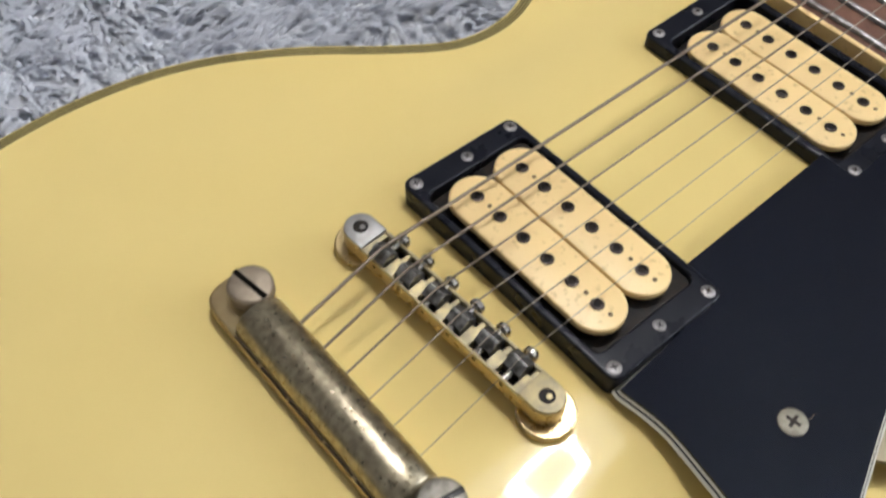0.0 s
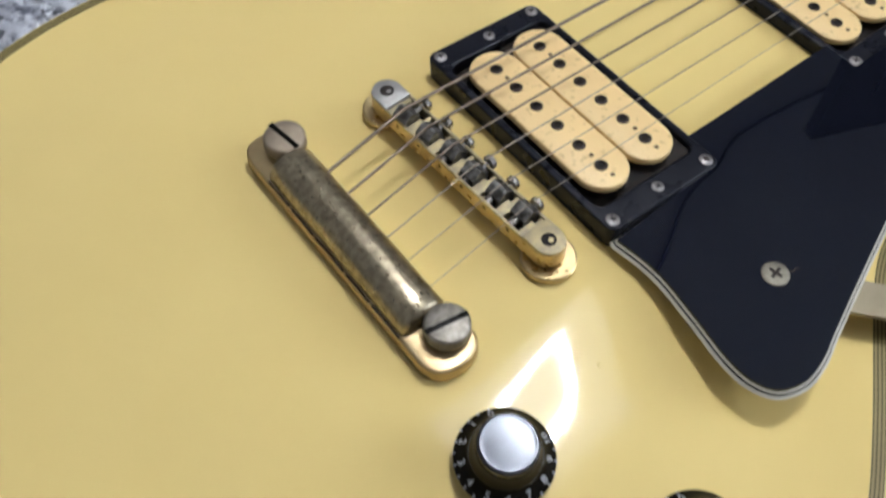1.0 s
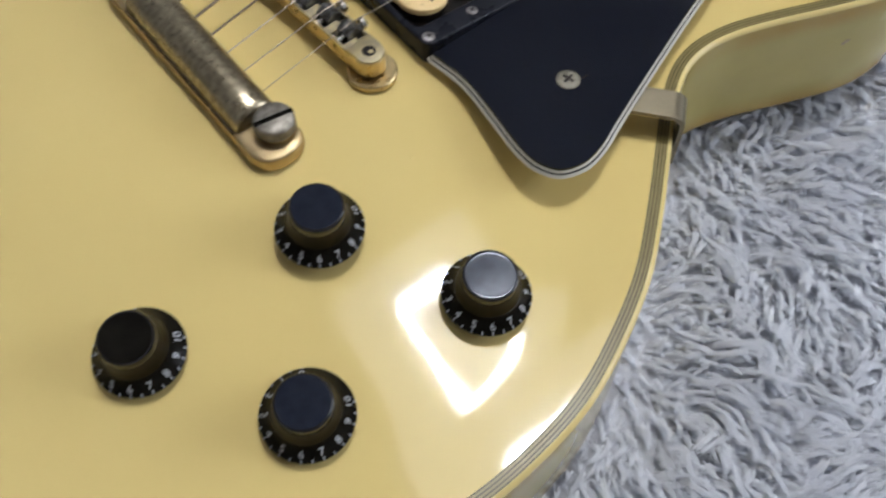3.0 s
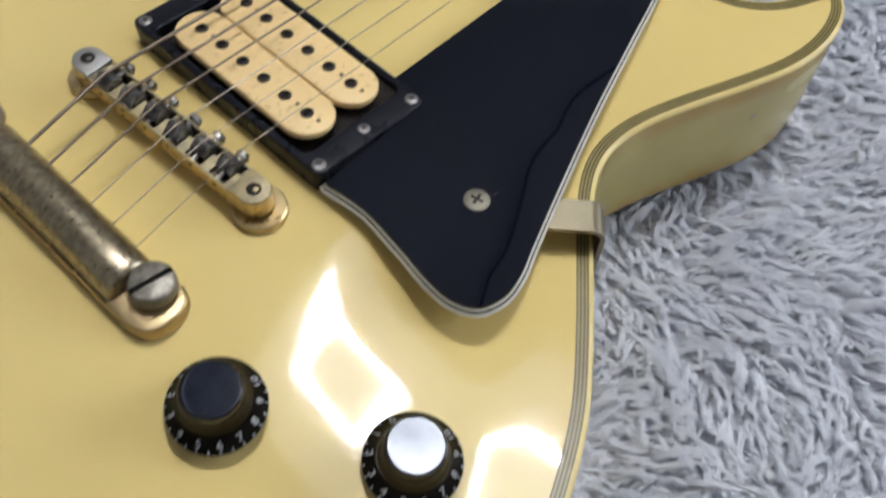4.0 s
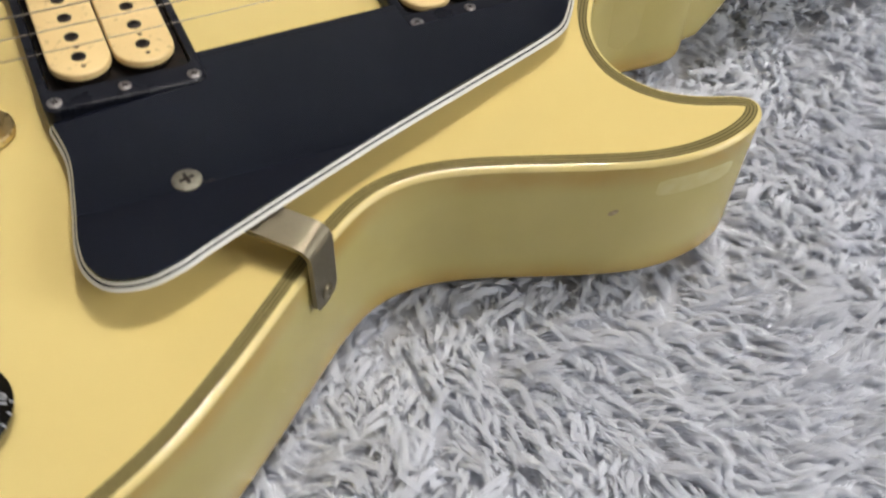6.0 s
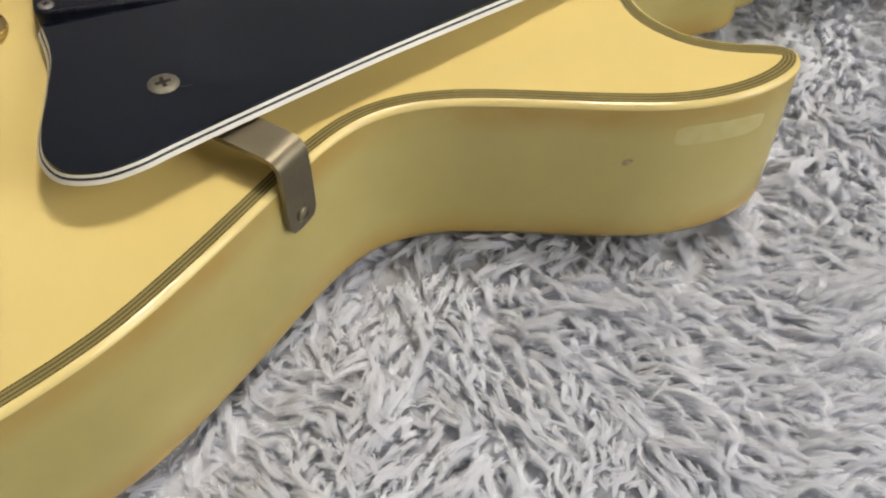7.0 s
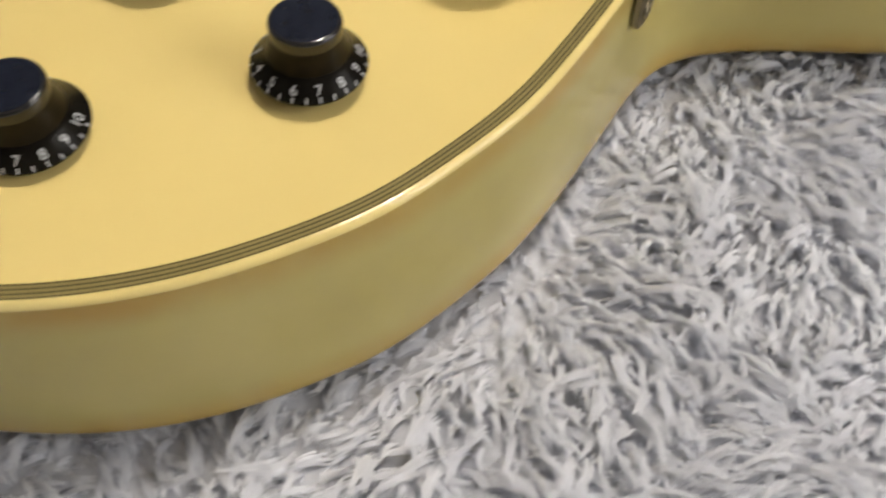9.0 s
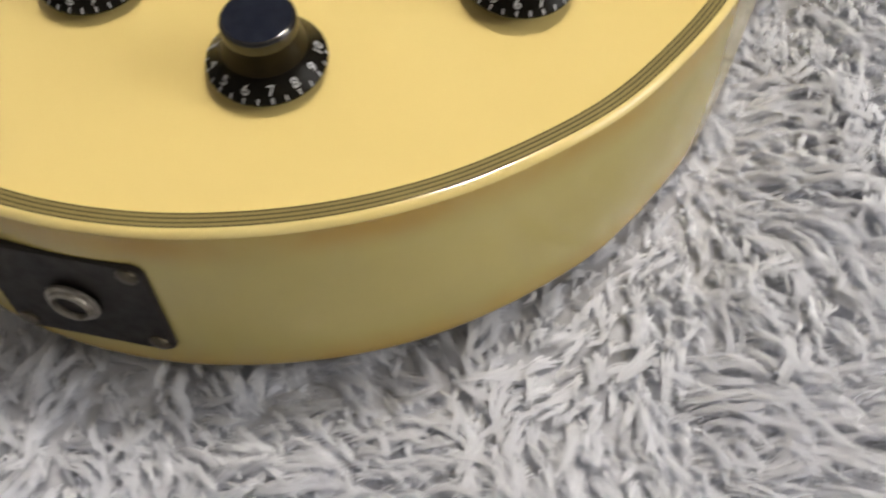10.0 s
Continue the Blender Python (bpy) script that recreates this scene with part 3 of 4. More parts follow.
# ---------- pickups ----------
def pickup(cx, z_tail, z_neck, pole_z, pole_slope, half):
    """A black ring with six screws round two open cream coils with twelve pole screws."""
    x0, x1, yb = cx - half, cx + half, 44.9
    slope = (z_neck - z_tail) / (x1 - x0)
    zt = lambda x, y: z_tail + (x - x0) * slope
    outer = rounded(x0, x1, -yb, yb, 3.2)
    inner = rounded(cx - 20.4, cx + 20.4, -36.2, 36.2, 3.0)
    lines = [[(x, y, 50.5) for x, y in outer]]
    for k in range(4):
        a = radians(30 * k)
        lines.append([(x, y, zt(x, y) - 0.9 * (1 - math.sin(a))) for x, y in inset(outer, 0.9 * (1 - math.cos(a)))])
    lines += [[(x, y, zt(x, y)) for x, y in inset(inner, -0.4)], [(x, y, zt(x, y) - 0.4) for x, y in inner], [(x, y, 50.5) for x, y in inner]]
    ring = part("pickup_ring", rings(lines, loop=True), BLACK, guitar, "black plastic mounting ring of an open-coil pickup")
    part("pickup_base", prism(rounded(cx - 20.2, cx + 20.2, -36, 36, 3), 49, max(pole_z - 6, 52.0)), DARK, ring, "dusty dark base plate")
    tilt = math.degrees(math.atan(-pole_slope))
    for side in (-1, 1):
        bx = cx + side * 9.25
        bz = pole_z + pole_slope * (bx - cx) - 0.45
        stadium = rounded(-8.95, 8.95, -33.6, 33.6, 8.9, 10)
        coil = part("bobbin", moved(prism(stadium, -2.2, 0, 0.7), pose(bx, 0, bz, 0, tilt, 0)), BOBBIN, ring, "speckled cream bobbin")
        wind = part("coil_winding", moved(prism(inset(stadium, 1.3), -8, -2.1, 0), pose(bx, 0, bz, 0, tilt, 0)), DARK, ring, "black taped coil")
        for k in range(6):
            y = 25 - 10 * k
            m = pose(bx, y, bz, 0, tilt, 0)
            part("pole_screw", moved(revolve([(2.1, -0.4), (2.1, 0.22), (1.85, 0.4), (1.35, 0.4), (1.2, 0.06), (0.02, 0.05)], n=18), m), NICKEL_DARK, ring)
            part("pole_socket", moved(revolve([(1.2, 0.05), (1.2, 0.09), (0.02, 0.09)], n=12), m), DARK, ring)
        for y in (20, -20.2, -29.6):
            part("bobbin_hole", moved(revolve([(0.75, -0.4), (0.75, 0.06), (0.02, 0.06)], n=10), pose(bx + 0.4, y, bz, 0, tilt, 0)), HOLE_BROWN, ring)
    t = math.degrees(math.atan(-slope))
    for x in (cx - 19.7, cx + 19.7):
        for y in (41.4, -41.4):
            cross_screw("ring_screw", x, y, zt(x, y) - 0.2, 2.2, ring, t, random.uniform(0, 90))
    for y in (40.2, -40.2):
        cross_screw("height_screw", cx, y, zt(cx, y) - 0.2, 2.0, ring, t, random.uniform(0, 90))
    return ring


HOLE_BROWN = mat("bobbin_hole_brown", (0.16, 0.095, 0.04), 0.7, second=(0.10, 0.06, 0.03), scale=900)
NICKEL_DARK = mat("pole_steel", (0.085, 0.066, 0.058), 0.4, 1.0, second=(0.05, 0.042, 0.036), scale=600, mix=0.4)
pickup(41.9, 65.9, 62.4, 66.3, -0.065, 23.1)
pickup(153.6, 59.0, 57.2, 57.6, -0.045, 23.8)


# ---------- pickguard ----------
def guard_z(x):
    return 62.4 - (x - 47) * 0.03


guard_curve = spline([(18.8, -44.6), (20.6, -61), (18.6, -77.5), (16.2, -93), (16.6, -101), (20.3, -107.6), (28.5, -110.4), (37.5, -109), (46.5, -105.5),
                      (66, -98.2), (101.5, -85.5), (135, -74.8), (168, -64.3), (177, -60.4), (183, -54.5), (190, -45.5), (194.5, -39)], 2.0)
guard_curve = [guard_curve[0]] + inset(guard_curve + [(194.5, -30.8), (18.8, -30.8)], -0.9)[1:len(guard_curve) - 1] + [guard_curve[-1]]
GUARD_LINE = guard_curve + [(194.5, -30.8), (176.8, -30.8), (176.8, -43.5), (130.5, -43.5), (130.5, -31), (64.2, -31), (64.2, -44.0)]


def ply(d_low, d_high, t_low, t_high):
    """One layer of the laminate; only the curved edge is bevelled."""
    n = len(guard_curve)
    low, high = (inset(GUARD_LINE, d)[:n] + GUARD_LINE[n:] for d in (d_low, d_high))
    return rings([[(x, y, guard_z(x) - t_low) for x, y in low], [(x, y, guard_z(x) - t_high) for x, y in high]], True, True)


guard = part("pickguard", ply(1.6, 1.75, 0.8, 0.0), GUARD, guitar, "black laminated pickguard with white edge lines")
part("guard_ply", ply(1.1, 1.6, 1.4, 0.8), WHITE_PLY, guard, "white edge line")
part("guard_ply", ply(0.7, 1.1, 1.9, 1.4), BLACK, guard)
part("guard_ply", ply(0.0, 0.7, 2.8, 1.9), WHITE_PLY, guard, "white edge line")
cross_screw("guard_screw", 47.5, -82.1, guard_z(47) - 0.25, 4.1, guard, 1, 10, GUARD_SCREW, 0.45)
cross_screw("guard_screw", 186.5, -36.9, guard_z(186) - 0.3, 3.0, guard, 1, 50)


scratch = spline([(51.4, -84.2, 0), (52.6, -84.6, 0), (53.4, -84.3, 0), (54.4, -85.0, 0)], 0.4)
part("scratch", prism([(x, y - 0.12) for x, y, _ in scratch] + [(x, y + 0.12) for x, y, _ in reversed(scratch)], lambda x, y: guard_z(x) - 0.05, lambda x, y: guard_z(x) + 0.02), BRACKET_DARK, guard, "short dull scratch", smooth=False)


def bracket():
    """A bent steel strip from under the pickguard down the side of the body."""
    at, along = Vector((72.0, -110.7)), Vector((0.77, 0.64)).normalized()
    out = Vector((along.y, -along.x))
    m = Matrix(((along.x, out.x, 0, at.x), (along.y, out.y, 0, at.y), (0, 0, 1, 0), (0, 0, 0, 1)))
    path = [(-20, 57.2), (-2.6, 56.8)] + [(-2.6 + 4.0 * math.sin(radians(a)), 52.8 + 4.0 * math.cos(radians(a))) for a in (15, 30, 45, 60, 75, 90)] + [(1.4, 45), (1.4, 36.5)]
    lines = []
    for i, (d, z) in enumerate(path):
        a, b = path[max(i - 1, 0)], path[min(i + 1, len(path) - 1)]
        t = Vector((b[0] - a[0], b[1] - a[1])).normalized()
        nrm = Vector((-t.y, t.x)) * 0.75
        w = 5.6
        lines.append([(-w, d - nrm.x, z - nrm.y), (w, d - nrm.x, z - nrm.y), (w, d + nrm.x, z + nrm.y), (-w, d + nrm.x, z + nrm.y)])
    strip = moved(rings(lines, True, True), m)
    tongue_line = [(-5.6, 36.5), (-5.6, 33.8), (-4.2, 31.6), (0, 30.9), (4.2, 31.6), (5.6, 33.8), (5.6, 36.5)]
    tongue = moved(rings([[(x, 0.65, z) for x, z in tongue_line], [(x, 2.15, z) for x, z in tongue_line]], True, True), m)
    piece = part("guard_bracket", joined(strip, tongue), BRACKET, guitar, "bent tarnished steel bracket holding the pickguard")
    s = revolve([(2.4, 0), (2.4, 0.5), (1.9, 0.9), (0.9, 1.0), (0.7, 0.5), (0.02, 0.5)], n=16)
    part("bracket_screw", moved(s, m @ Matrix.Translation((0, 2.1, 35.6)) @ pose(0, 0, 0, -90)), BRACKET, piece)
    return piece


bracket()


# ---------- bridge, tailpiece, strings ----------
STRING_Y = [25.6, 15.4, 5.2, -5.0, -15.3, -25.6]


def bridge():
    """A slanted bridge with six saddles on their screws, on two posts with thumb wheels."""
    z0 = 61.2
    body_line = rounded(-5.2, 5.2, -42.4, 42.4, 5.1, 8)
    well = rounded(-4.5, 4.9, -31.6, 31.6, 0.8, 3)
    lines = [[(x, y, z0) for x, y in inset(body_line, 0.5)], [(x, y, z0 + 0.5) for x, y in body_line], [(x, y, 67.6) for x, y in body_line],
             [(x, y, 68.1) for x, y in inset(body_line, 0.4)]]
    base = rings(lines, True, False)
    base_ob = part("bridge", base, BRIDGE_GOLD, guitar, "gold-plated bridge with six saddles, worn and corroded")
    base_ob.matrix_basis = Matrix.Translation((0, 0.00075, 0)) @ Matrix.Rotation(radians(2.6), 4, "Z")
    for side in (-1, 1):
        arc = [(5.0 * math.cos(radians(a)), 37.3 + 5.0 * math.sin(radians(a))) for a in range(0, 181, 12)]
        cap = [(5.0, 31.4)] + arc + [(-5.0, 31.4)]
        sgn = [(x, side * y) for x, y in cap]
        part("bridge_end", rings([[(x, y, 66.5) for x, y in sgn], [(x, y, 68.2) for x, y in sgn], [(x * 0.98, side * 36.5 + (y - side * 36.5) * 0.98, 68.55) for x, y in sgn], [(x * 0.92, side * 36.5 + (y - side * 36.5) * 0.93, 68.7) for x, y in sgn]], False, True), BRIDGE_GREY if side > 0 else BRIDGE_TOP, base_ob)
        part("post_socket", revolve([(2.3, 0), (2.3, 0.06), (0.02, 0.06)], 0, side * 37.3, 68.7, 20), DARK, base_ob)
        part("post_head", revolve([(0.95, 0), (0.85, 0.06), (0.5, 0.09), (0.02, 0.1)], 0.35, side * 37.3 - 0.5, 68.7, 16), SCREW if side > 0 else BRIDGE_TOP, base_ob)
        part("thumb_wheel", revolve([(7.8, 0), (8.3, 0.4), (8.3, 1.9), (7.8, 2.3), (0.1, 2.3)], 0.2, side * 37.9, 58.0, 40), BRIDGE_GOLD, base_ob, "gold-plated thumb wheel")
        part("post", revolve([(2.6, 0), (2.6, 6), (0.1, 6)], 0.2, side * 37.6, 55, 16), BRIDGE_GOLD, base_ob)
    # floor of the well and its two thin rails
    part("bridge_well", block(-5.0, 5.0, -31.6, 31.6, 63.5, 64.2, 0.1), DARK, base_ob)
    part("bridge_rail", block(-5.15, -4.2, -32, 32, 64, 68.0, 0.25), BRIDGE_TOP, base_ob)
    part("bridge_rail", block(4.2, 5.15, -32, 32, 64, 68.0, 0.25), BRIDGE_TOP, base_ob)
    for k in range(7):
        y = (STRING_Y[0] + 5.1) - 10.22 * k
        part("bridge_divider", block(-4.6, 1.2, y - 1.9, y + 1.7, 64, 67.7, 0.2), BRIDGE_TOP, base_ob)
        part("bridge_divider", block(1.3, 4.7, y - 0.8, y + 0.8, 64, 67.2, 0.15), BRIDGE_TOP, base_ob)
    offsets = [-1.2, -0.2, 0.8, 0.2, 1.2, 1.9]
    for y, dx in zip(STRING_Y, offsets):
        crown = [(-3.0, 64.3), (-3.0, 68.6), (-0.8, 70.6), (0.4, 70.7), (3.0, 68.8), (3.0, 64.3)]
        bm = rings([[(x + dx - 0.3, y + s, z) for x, z in crown] for s in (-3.0, -2.7, 2.7, 3.0)], True, True)
        saddle = part("saddle", bm, SADDLE, base_ob, "dark tarnished saddle")
        rod = tube([(-5.0, y, 66.9), (7.2, y, 67.2)], 1.0, 10)
        head_bm = moved(revolve([(2.3, 0), (2.3, 1.2), (1.8, 1.8), (0.1, 1.9)], n=16), Matrix.Translation((5.7, y, 67.6)) @ pose(0, 0, 0, 0, 90, 0))
        part("rail_hole", moved(revolve([(0.75, -0.2), (0.75, 0.06), (0.02, 0.06)], n=10), Matrix.Translation((-5.16, y, 65.6)) @ pose(0, 0, 0, 0, -90, 0)), DARK, base_ob)
        part("saddle_screw", joined(rod, head_bm), SCREW if 0 > y > -8 else NICKEL, base_ob, "steel intonation screw")
    return base_ob


bridge()


def tailpiece():
    """A stop bar: a round-backed middle between two flat eared ends, on slotted studs."""
    secs = []
    ys = [-35.2, -34.6, -33.8, -25, -12, 0, 12, 25, 33.8, 34.6, 35.2]
    for y in ys:
        s = {35.2: 0.80, 34.6: 0.93, 33.8: 1.0}.get(abs(y), 1.0)
        sec = []
        for k in range(17):
            a = math.pi * k / 16
            c, q = math.cos(a), math.sin(a)
            sec.append((-40.4 - 7.9 * s * math.copysign(abs(c) ** 0.95, c), y, 62.0 + (9.6 - 1.9 * (y / 35) ** 2) * s * q ** 0.9))
        sec += [(-33.1, y, 60.5), (-48.4, y, 60.5)]
        secs.append([(x, q + 1.3, z) for x, q, z in sec])
    bar = part("tailpiece", rings(secs, True, True), TAIL, guitar, "tarnished stop-bar tailpiece with pitted gold plating")
    foot = spline([(-49.3, -36), (-49.0, -44), (-46.5, -48.4), (-42, -50.0), (-36.5, -49.6), (-32.6, -47.4), (-30.9, -43.6), (-32.4, -40.6), (-33.2, -37), (-32.4, -34), (-32.0, 0),
                   (-32.4, 36), (-33.2, 40), (-32.4, 43.4), (-30.9, 46.6), (-32.8, 50.4), (-36.5, 52.4), (-43, 52.6), (-47.6, 50.6), (-49.2, 46), (-49.4, 38), (-49.4, 0)], 2, True)
    rough_z = lambda x, y: 62.6 + (0.12 * noise.noise(Vector((x * 0.3, y * 0.3, 2.0))) if x < -44 else 0.0)
    part("tailpiece_base", prism(foot, 58.0, rough_z, 1.1), GOLD, bar, "worn gold-plated flange")
    # Dark rods along the seam, standing in for the shade of the gap.
    for y0, y1 in ((-33, -20), (-18.5, -7), (-5.8, 9), (10.2, 22), (23.5, 35)):
        part("gap_shade", tube([(-48.9, y0, 62.72), (-48.8, (y0 + y1) / 2, 62.76), (-48.9, y1, 62.72)], 0.32, 6), DARK, bar, "dark rod for the shaded gap at the flange")
    for side, y in ((-1, -39.8), (1, 42.8)):
        x = -37.4
        head_line = [(6.2, 0), (6.7, 0.5), (6.7, 3.6), (6.3, 4.3), (5.6, 4.6), (0.05, 4.7)]
        stud = part("stud", revolve(head_line, x, y, 64.2, 36), STUD if side < 0 else STUD_DULL, bar, "slotted tarnished stud")
        part("stud_collar", revolve([(5.4, 0), (5.4, 2.4), (0.1, 2.4)], x, y, 62.3, 28), GOLD, bar)
        # Black bar on the head, in place of the shade in a cut slot.
        part("stud_slot", moved(block(-6.5, 6.5, -0.85, 0.85, 0, 0.42, 0.05), pose(x, y, 68.55, 0, 0, -10 if side < 0 else 98)), KNOB, bar)
        part("stud_bush", revolve([(5.8, 0), (6.2, 0.5), (6.2, 1.2), (0.1, 1.2)], x, y, 55.9, 28), GOLD, bar)
        part("stud_post", revolve([(3.4, 0), (3.4, 5), (0.1, 5)], x, y, 55.4, 20), GOLD, bar)
    return bar


tailpiece()

STRING_R = [0.60, 0.47, 0.36, 0.23, 0.18, 0.14]
for y, r, dx, k in zip(STRING_Y, STRING_R, [-1.2, -0.2, 0.8, 0.2, 1.2, 1.9], range(6)):
    tail_y = [24.5, 14.0, 3.9, -6.0, -16.0, -26.8][k]
    zb = 70.9 + r
    nut_y = y * 0.69
    x1 = 642
    dx -= y * 0.045
    line = [(-35.5, tail_y, 65.5), (-0.6 + dx, y + 0.75, zb), (160, y + (nut_y - y) * 160 / x1, zb - 160 * 0.030), (x1, nut_y, neck_z(x1) + 2.4)]
    part("guitar_string", tube(line, r, 8), WOUND if k < 3 else PLAIN, guitar, "tarnished wound string" if k < 3 else "plain steel string")


# ---------- knobs ----------
def numeral_mesh(text, size):
    cu = bpy.data.curves.new("numeral", "FONT")
    cu.body, cu.size, cu.align_x, cu.align_y, cu.extrude = text, size, "CENTER", "CENTER", 0.03
    ob = bpy.data.objects.new("numeral", cu)
    me = bpy.data.meshes.new_from_object(ob)
    bpy.data.objects.remove(ob)
    bm = bmesh.new()
    bm.from_mesh(me)
    bpy.data.meshes.remove(me)
    return bm


def knob(x, y, angle6, lift, hollow=False, upright=1.0):
    """A top-hat knob with printed numerals round its skirt; x, y: its cap; angle6: where the six stands."""
    nrm = top_normal(x, y)
    x, y = x - 13.3 * nrm.x, y - 13.3 * nrm.y
    nrm = top_normal(x, y)
    nrm = Vector((nrm.x * upright, nrm.y * upright, nrm.z)).normalized()
    base = Matrix.Translation((x, y, top_z(x, y) + lift)) @ Vector((0, 0, 1)).rotation_difference(nrm).to_matrix().to_4x4() @ Matrix.Diagonal((1.05, 1.05, 0.93, 1))
    skirt = [(3.0, -7.5), (3.0, -0.2), (11.5, -0.2), (12.6, 0.0), (12.8, 0.5), (12.75, 1.0), (12.4, 1.4), (9.8, 4.1), (9.3, 5.3)]
    body = part("control_knob", moved(revolve(skirt, n=56), base), KNOB, guitar, "black top-hat knob with a worn amber waist" + (" and a hollow top" if hollow else ""))
    part("waist", moved(revolve([(9.2, 5.2), (8.7, 6.4), (8.2, 8.2), (7.9, 10.0), (7.8, 10.7), (0.1, 10.7)], n=56), base), KNOB_AMBER, body, "smoky amber plastic waist")
    if hollow:
        cap = [(7.0, 13.8), (6.6, 13.2), (6.3, 10.9), (0.05, 10.8)]
    else:
        cap = [(7.0, 14.26), (6.4, 14.3), (5.4, 14.1), (4.2, 14.08), (3.0, 14.14), (1.6, 14.04), (0.05, 14.1)]
    edge = [(7.8, 10.8), (7.8, 13.2), (7.5, 13.8), (7.0, 13.8)] if hollow else [(7.8, 10.8), (7.8, 13.3), (7.72, 13.65), (7.55, 13.95), (7.3, 14.17), (7.0, 14.26)]
    part("cap_rim", moved(rings([[(p, q, h) for p, q in circle(0, 0, rad, 56)] for rad, h in edge]), base), KNOB_RIM, body, "polished black rim")
    part("cap", moved(revolve(cap, n=56), base), KNOB if hollow else KNOB_CAP, body, "dished black cap")
    for k in range(11):
        a = radians(angle6 + (k - 6) * 27.5)
        place = base @ Matrix.Rotation(a, 4, "Z") @ Matrix.Translation((10.98, 0, 2.93)) @ Matrix.Rotation(radians(46), 4, "Y") @ Matrix.Rotation(radians(90), 4, "Z")
        part("numeral", moved(numeral_mesh(str(k), 3.3), place), PRINT, body, smooth=False)
    tick = None
    for k in range(21):
        a = radians(angle6 + (k / 2 - 6) * 27.5)
        place = base @ Matrix.Rotation(a, 4, "Z") @ Matrix.Translation((12.45, 0, 1.38)) @ Matrix.Rotation(radians(52), 4, "Y")
        place.translation *= MM
        if tick is None:
            tick = part("tick_mark", block(-0.65, 0.65, -0.17, 0.17, -0.05, 0.08, 0.02), PRINT, body, smooth=False)
            tick.matrix_basis = place
        else:
            twin(tick, "tick_mark", place, body)
    return body


knob(-47.0, -77.4, -125, 4.6, upright=0.9)
knob(-20.1, -123.2, -122, 3.3, upright=0.6)
knob(-109.5, -75.9, -131, 2.5, True)
knob(-82.6, -120.4, -133, 2.5)


# ---------- jack plate, marks ----------
def jack_plate():
    at, along = Vector((-138.7, -136.0)), Vector((0.775, -0.632)).normalized()
    out = Vector((along.y, -along.x))
    m = Matrix(((along.x, out.x, 0, at.x), (along.y, out.y, 0, at.y), (0, 0, 1, 20.2), (0, 0, 0, 1)))
    line = rounded(-20, 20, -16.6, 16.6, 3)
    dz = lambda x: 0.3 - x * x / 300.0
    plate_bm = rings([[(x, dz(x), z) for x, z in line], [(x, dz(x) + 1.3, z) for x, z in line], [(x, dz(x) + 1.8, z) for x, z in inset(line, 0.6)]], False, True)
    plate = part("jack_plate", moved(plate_bm, m), JACK_BLACK, guitar, "scuffed black jack plate screwed to the side")
    turn = pose(0, 0, 0, -90)
    ring_bm = revolve([(6.3, 0), (6.3, 0.6), (5.9, 0.9), (5.2, 0.95), (5.0, 1.7), (4.6, 2.0), (4.1, 2.0), (3.9, 1.5), (3.8, 0.25), (0.1, 0.2)], n=28)
    part("jack_socket", moved(ring_bm, m @ Matrix.Translation((0, 1.9, 0)) @ turn), STUD, plate, "dull nickel jack socket")
    part("socket_hole", moved(revolve([(3.75, 0), (3.75, 0.3), (0.1, 0.3)], n=20), m @ Matrix.Translation((0, 2.3, 0)) @ turn), DARK, plate)
    for a in (-16.3, 16.3):
        for b in (-13.2, 13.2):
            part("plate_screw", moved(revolve([(2.6, 0), (2.5, 0.4), (1.2, 0.8), (0.05, 0.85)], n=16), m @ Matrix.Translation((a, dz(a) + 1.6, b)) @ turn), BRACKET_DARK, plate)


jack_plate()


def side_mark(name, x, z, rx, rz, tilt, power, material, label, seed, proud=0.05):
    """A thin uneven mark that follows the side of the horn; x, z: its middle; power: 2 round, 4 almost square."""
    run = sorted(q for q in OUTLINE if 140 <= q[0] <= 219 and q[1] < -108 - max(0, 160 - q[0]) * 0.4)
    xs, ys = [q[0] for q in run], [q[1] for q in run]
    rng = random.Random(seed)
    knots = [rng.uniform(0.86, 1.08) for _ in range(8)]
    wobble = [knots[k // 4] * (1 - k % 4 / 4) + knots[(k // 4 + 1) % 8] * (k % 4) / 4 for k in range(32)]
    lines = []
    for size in (1.0, 0.6, 0.2):
        line = []
        for k in range(32):
            a = 2 * math.pi * k / 32
            c, q = math.cos(a), math.sin(a)
            u = size * wobble[k] * rx * math.copysign(abs(c) ** (2 / power), c)
            v = size * wobble[k] * rz * math.copysign(abs(q) ** (2 / power), q)
            px, pz = x + u * math.cos(tilt) - v * math.sin(tilt), z + u * math.sin(tilt) + v * math.cos(tilt)
            y0, y1 = np.interp(px - 1, xs, ys), np.interp(px + 1, xs, ys)
            t = Vector((2.0, y1 - y0)).normalized()
            line.append((px + t.y * proud, (y0 + y1) / 2 - t.x * proud, pz))
        lines.append(line)
    return part(name, rings(lines, False, True), material, guitar, label)


side_mark("sticker_mark", 193.5, 35.4, 14.0, 3.7, -0.05, 4, RESIDUE, "faint pale mark left by a sticker", 5, 0.12)
side_mark("dent", 167.4, 26.6, 1.8, 1.1, 0.6, 2, DENT, "small dark dent", 6, 0.08)


blister_z = top_z(-7.8, -70.3)
part("lacquer_blister", revolve([(0.9, -0.05), (0.75, 0.07), (0.45, 0.15), (0.05, 0.19)], -7.8, -70.3, blister_z, 16), CREAM, guitar, "tiny raised blister in the lacquer")


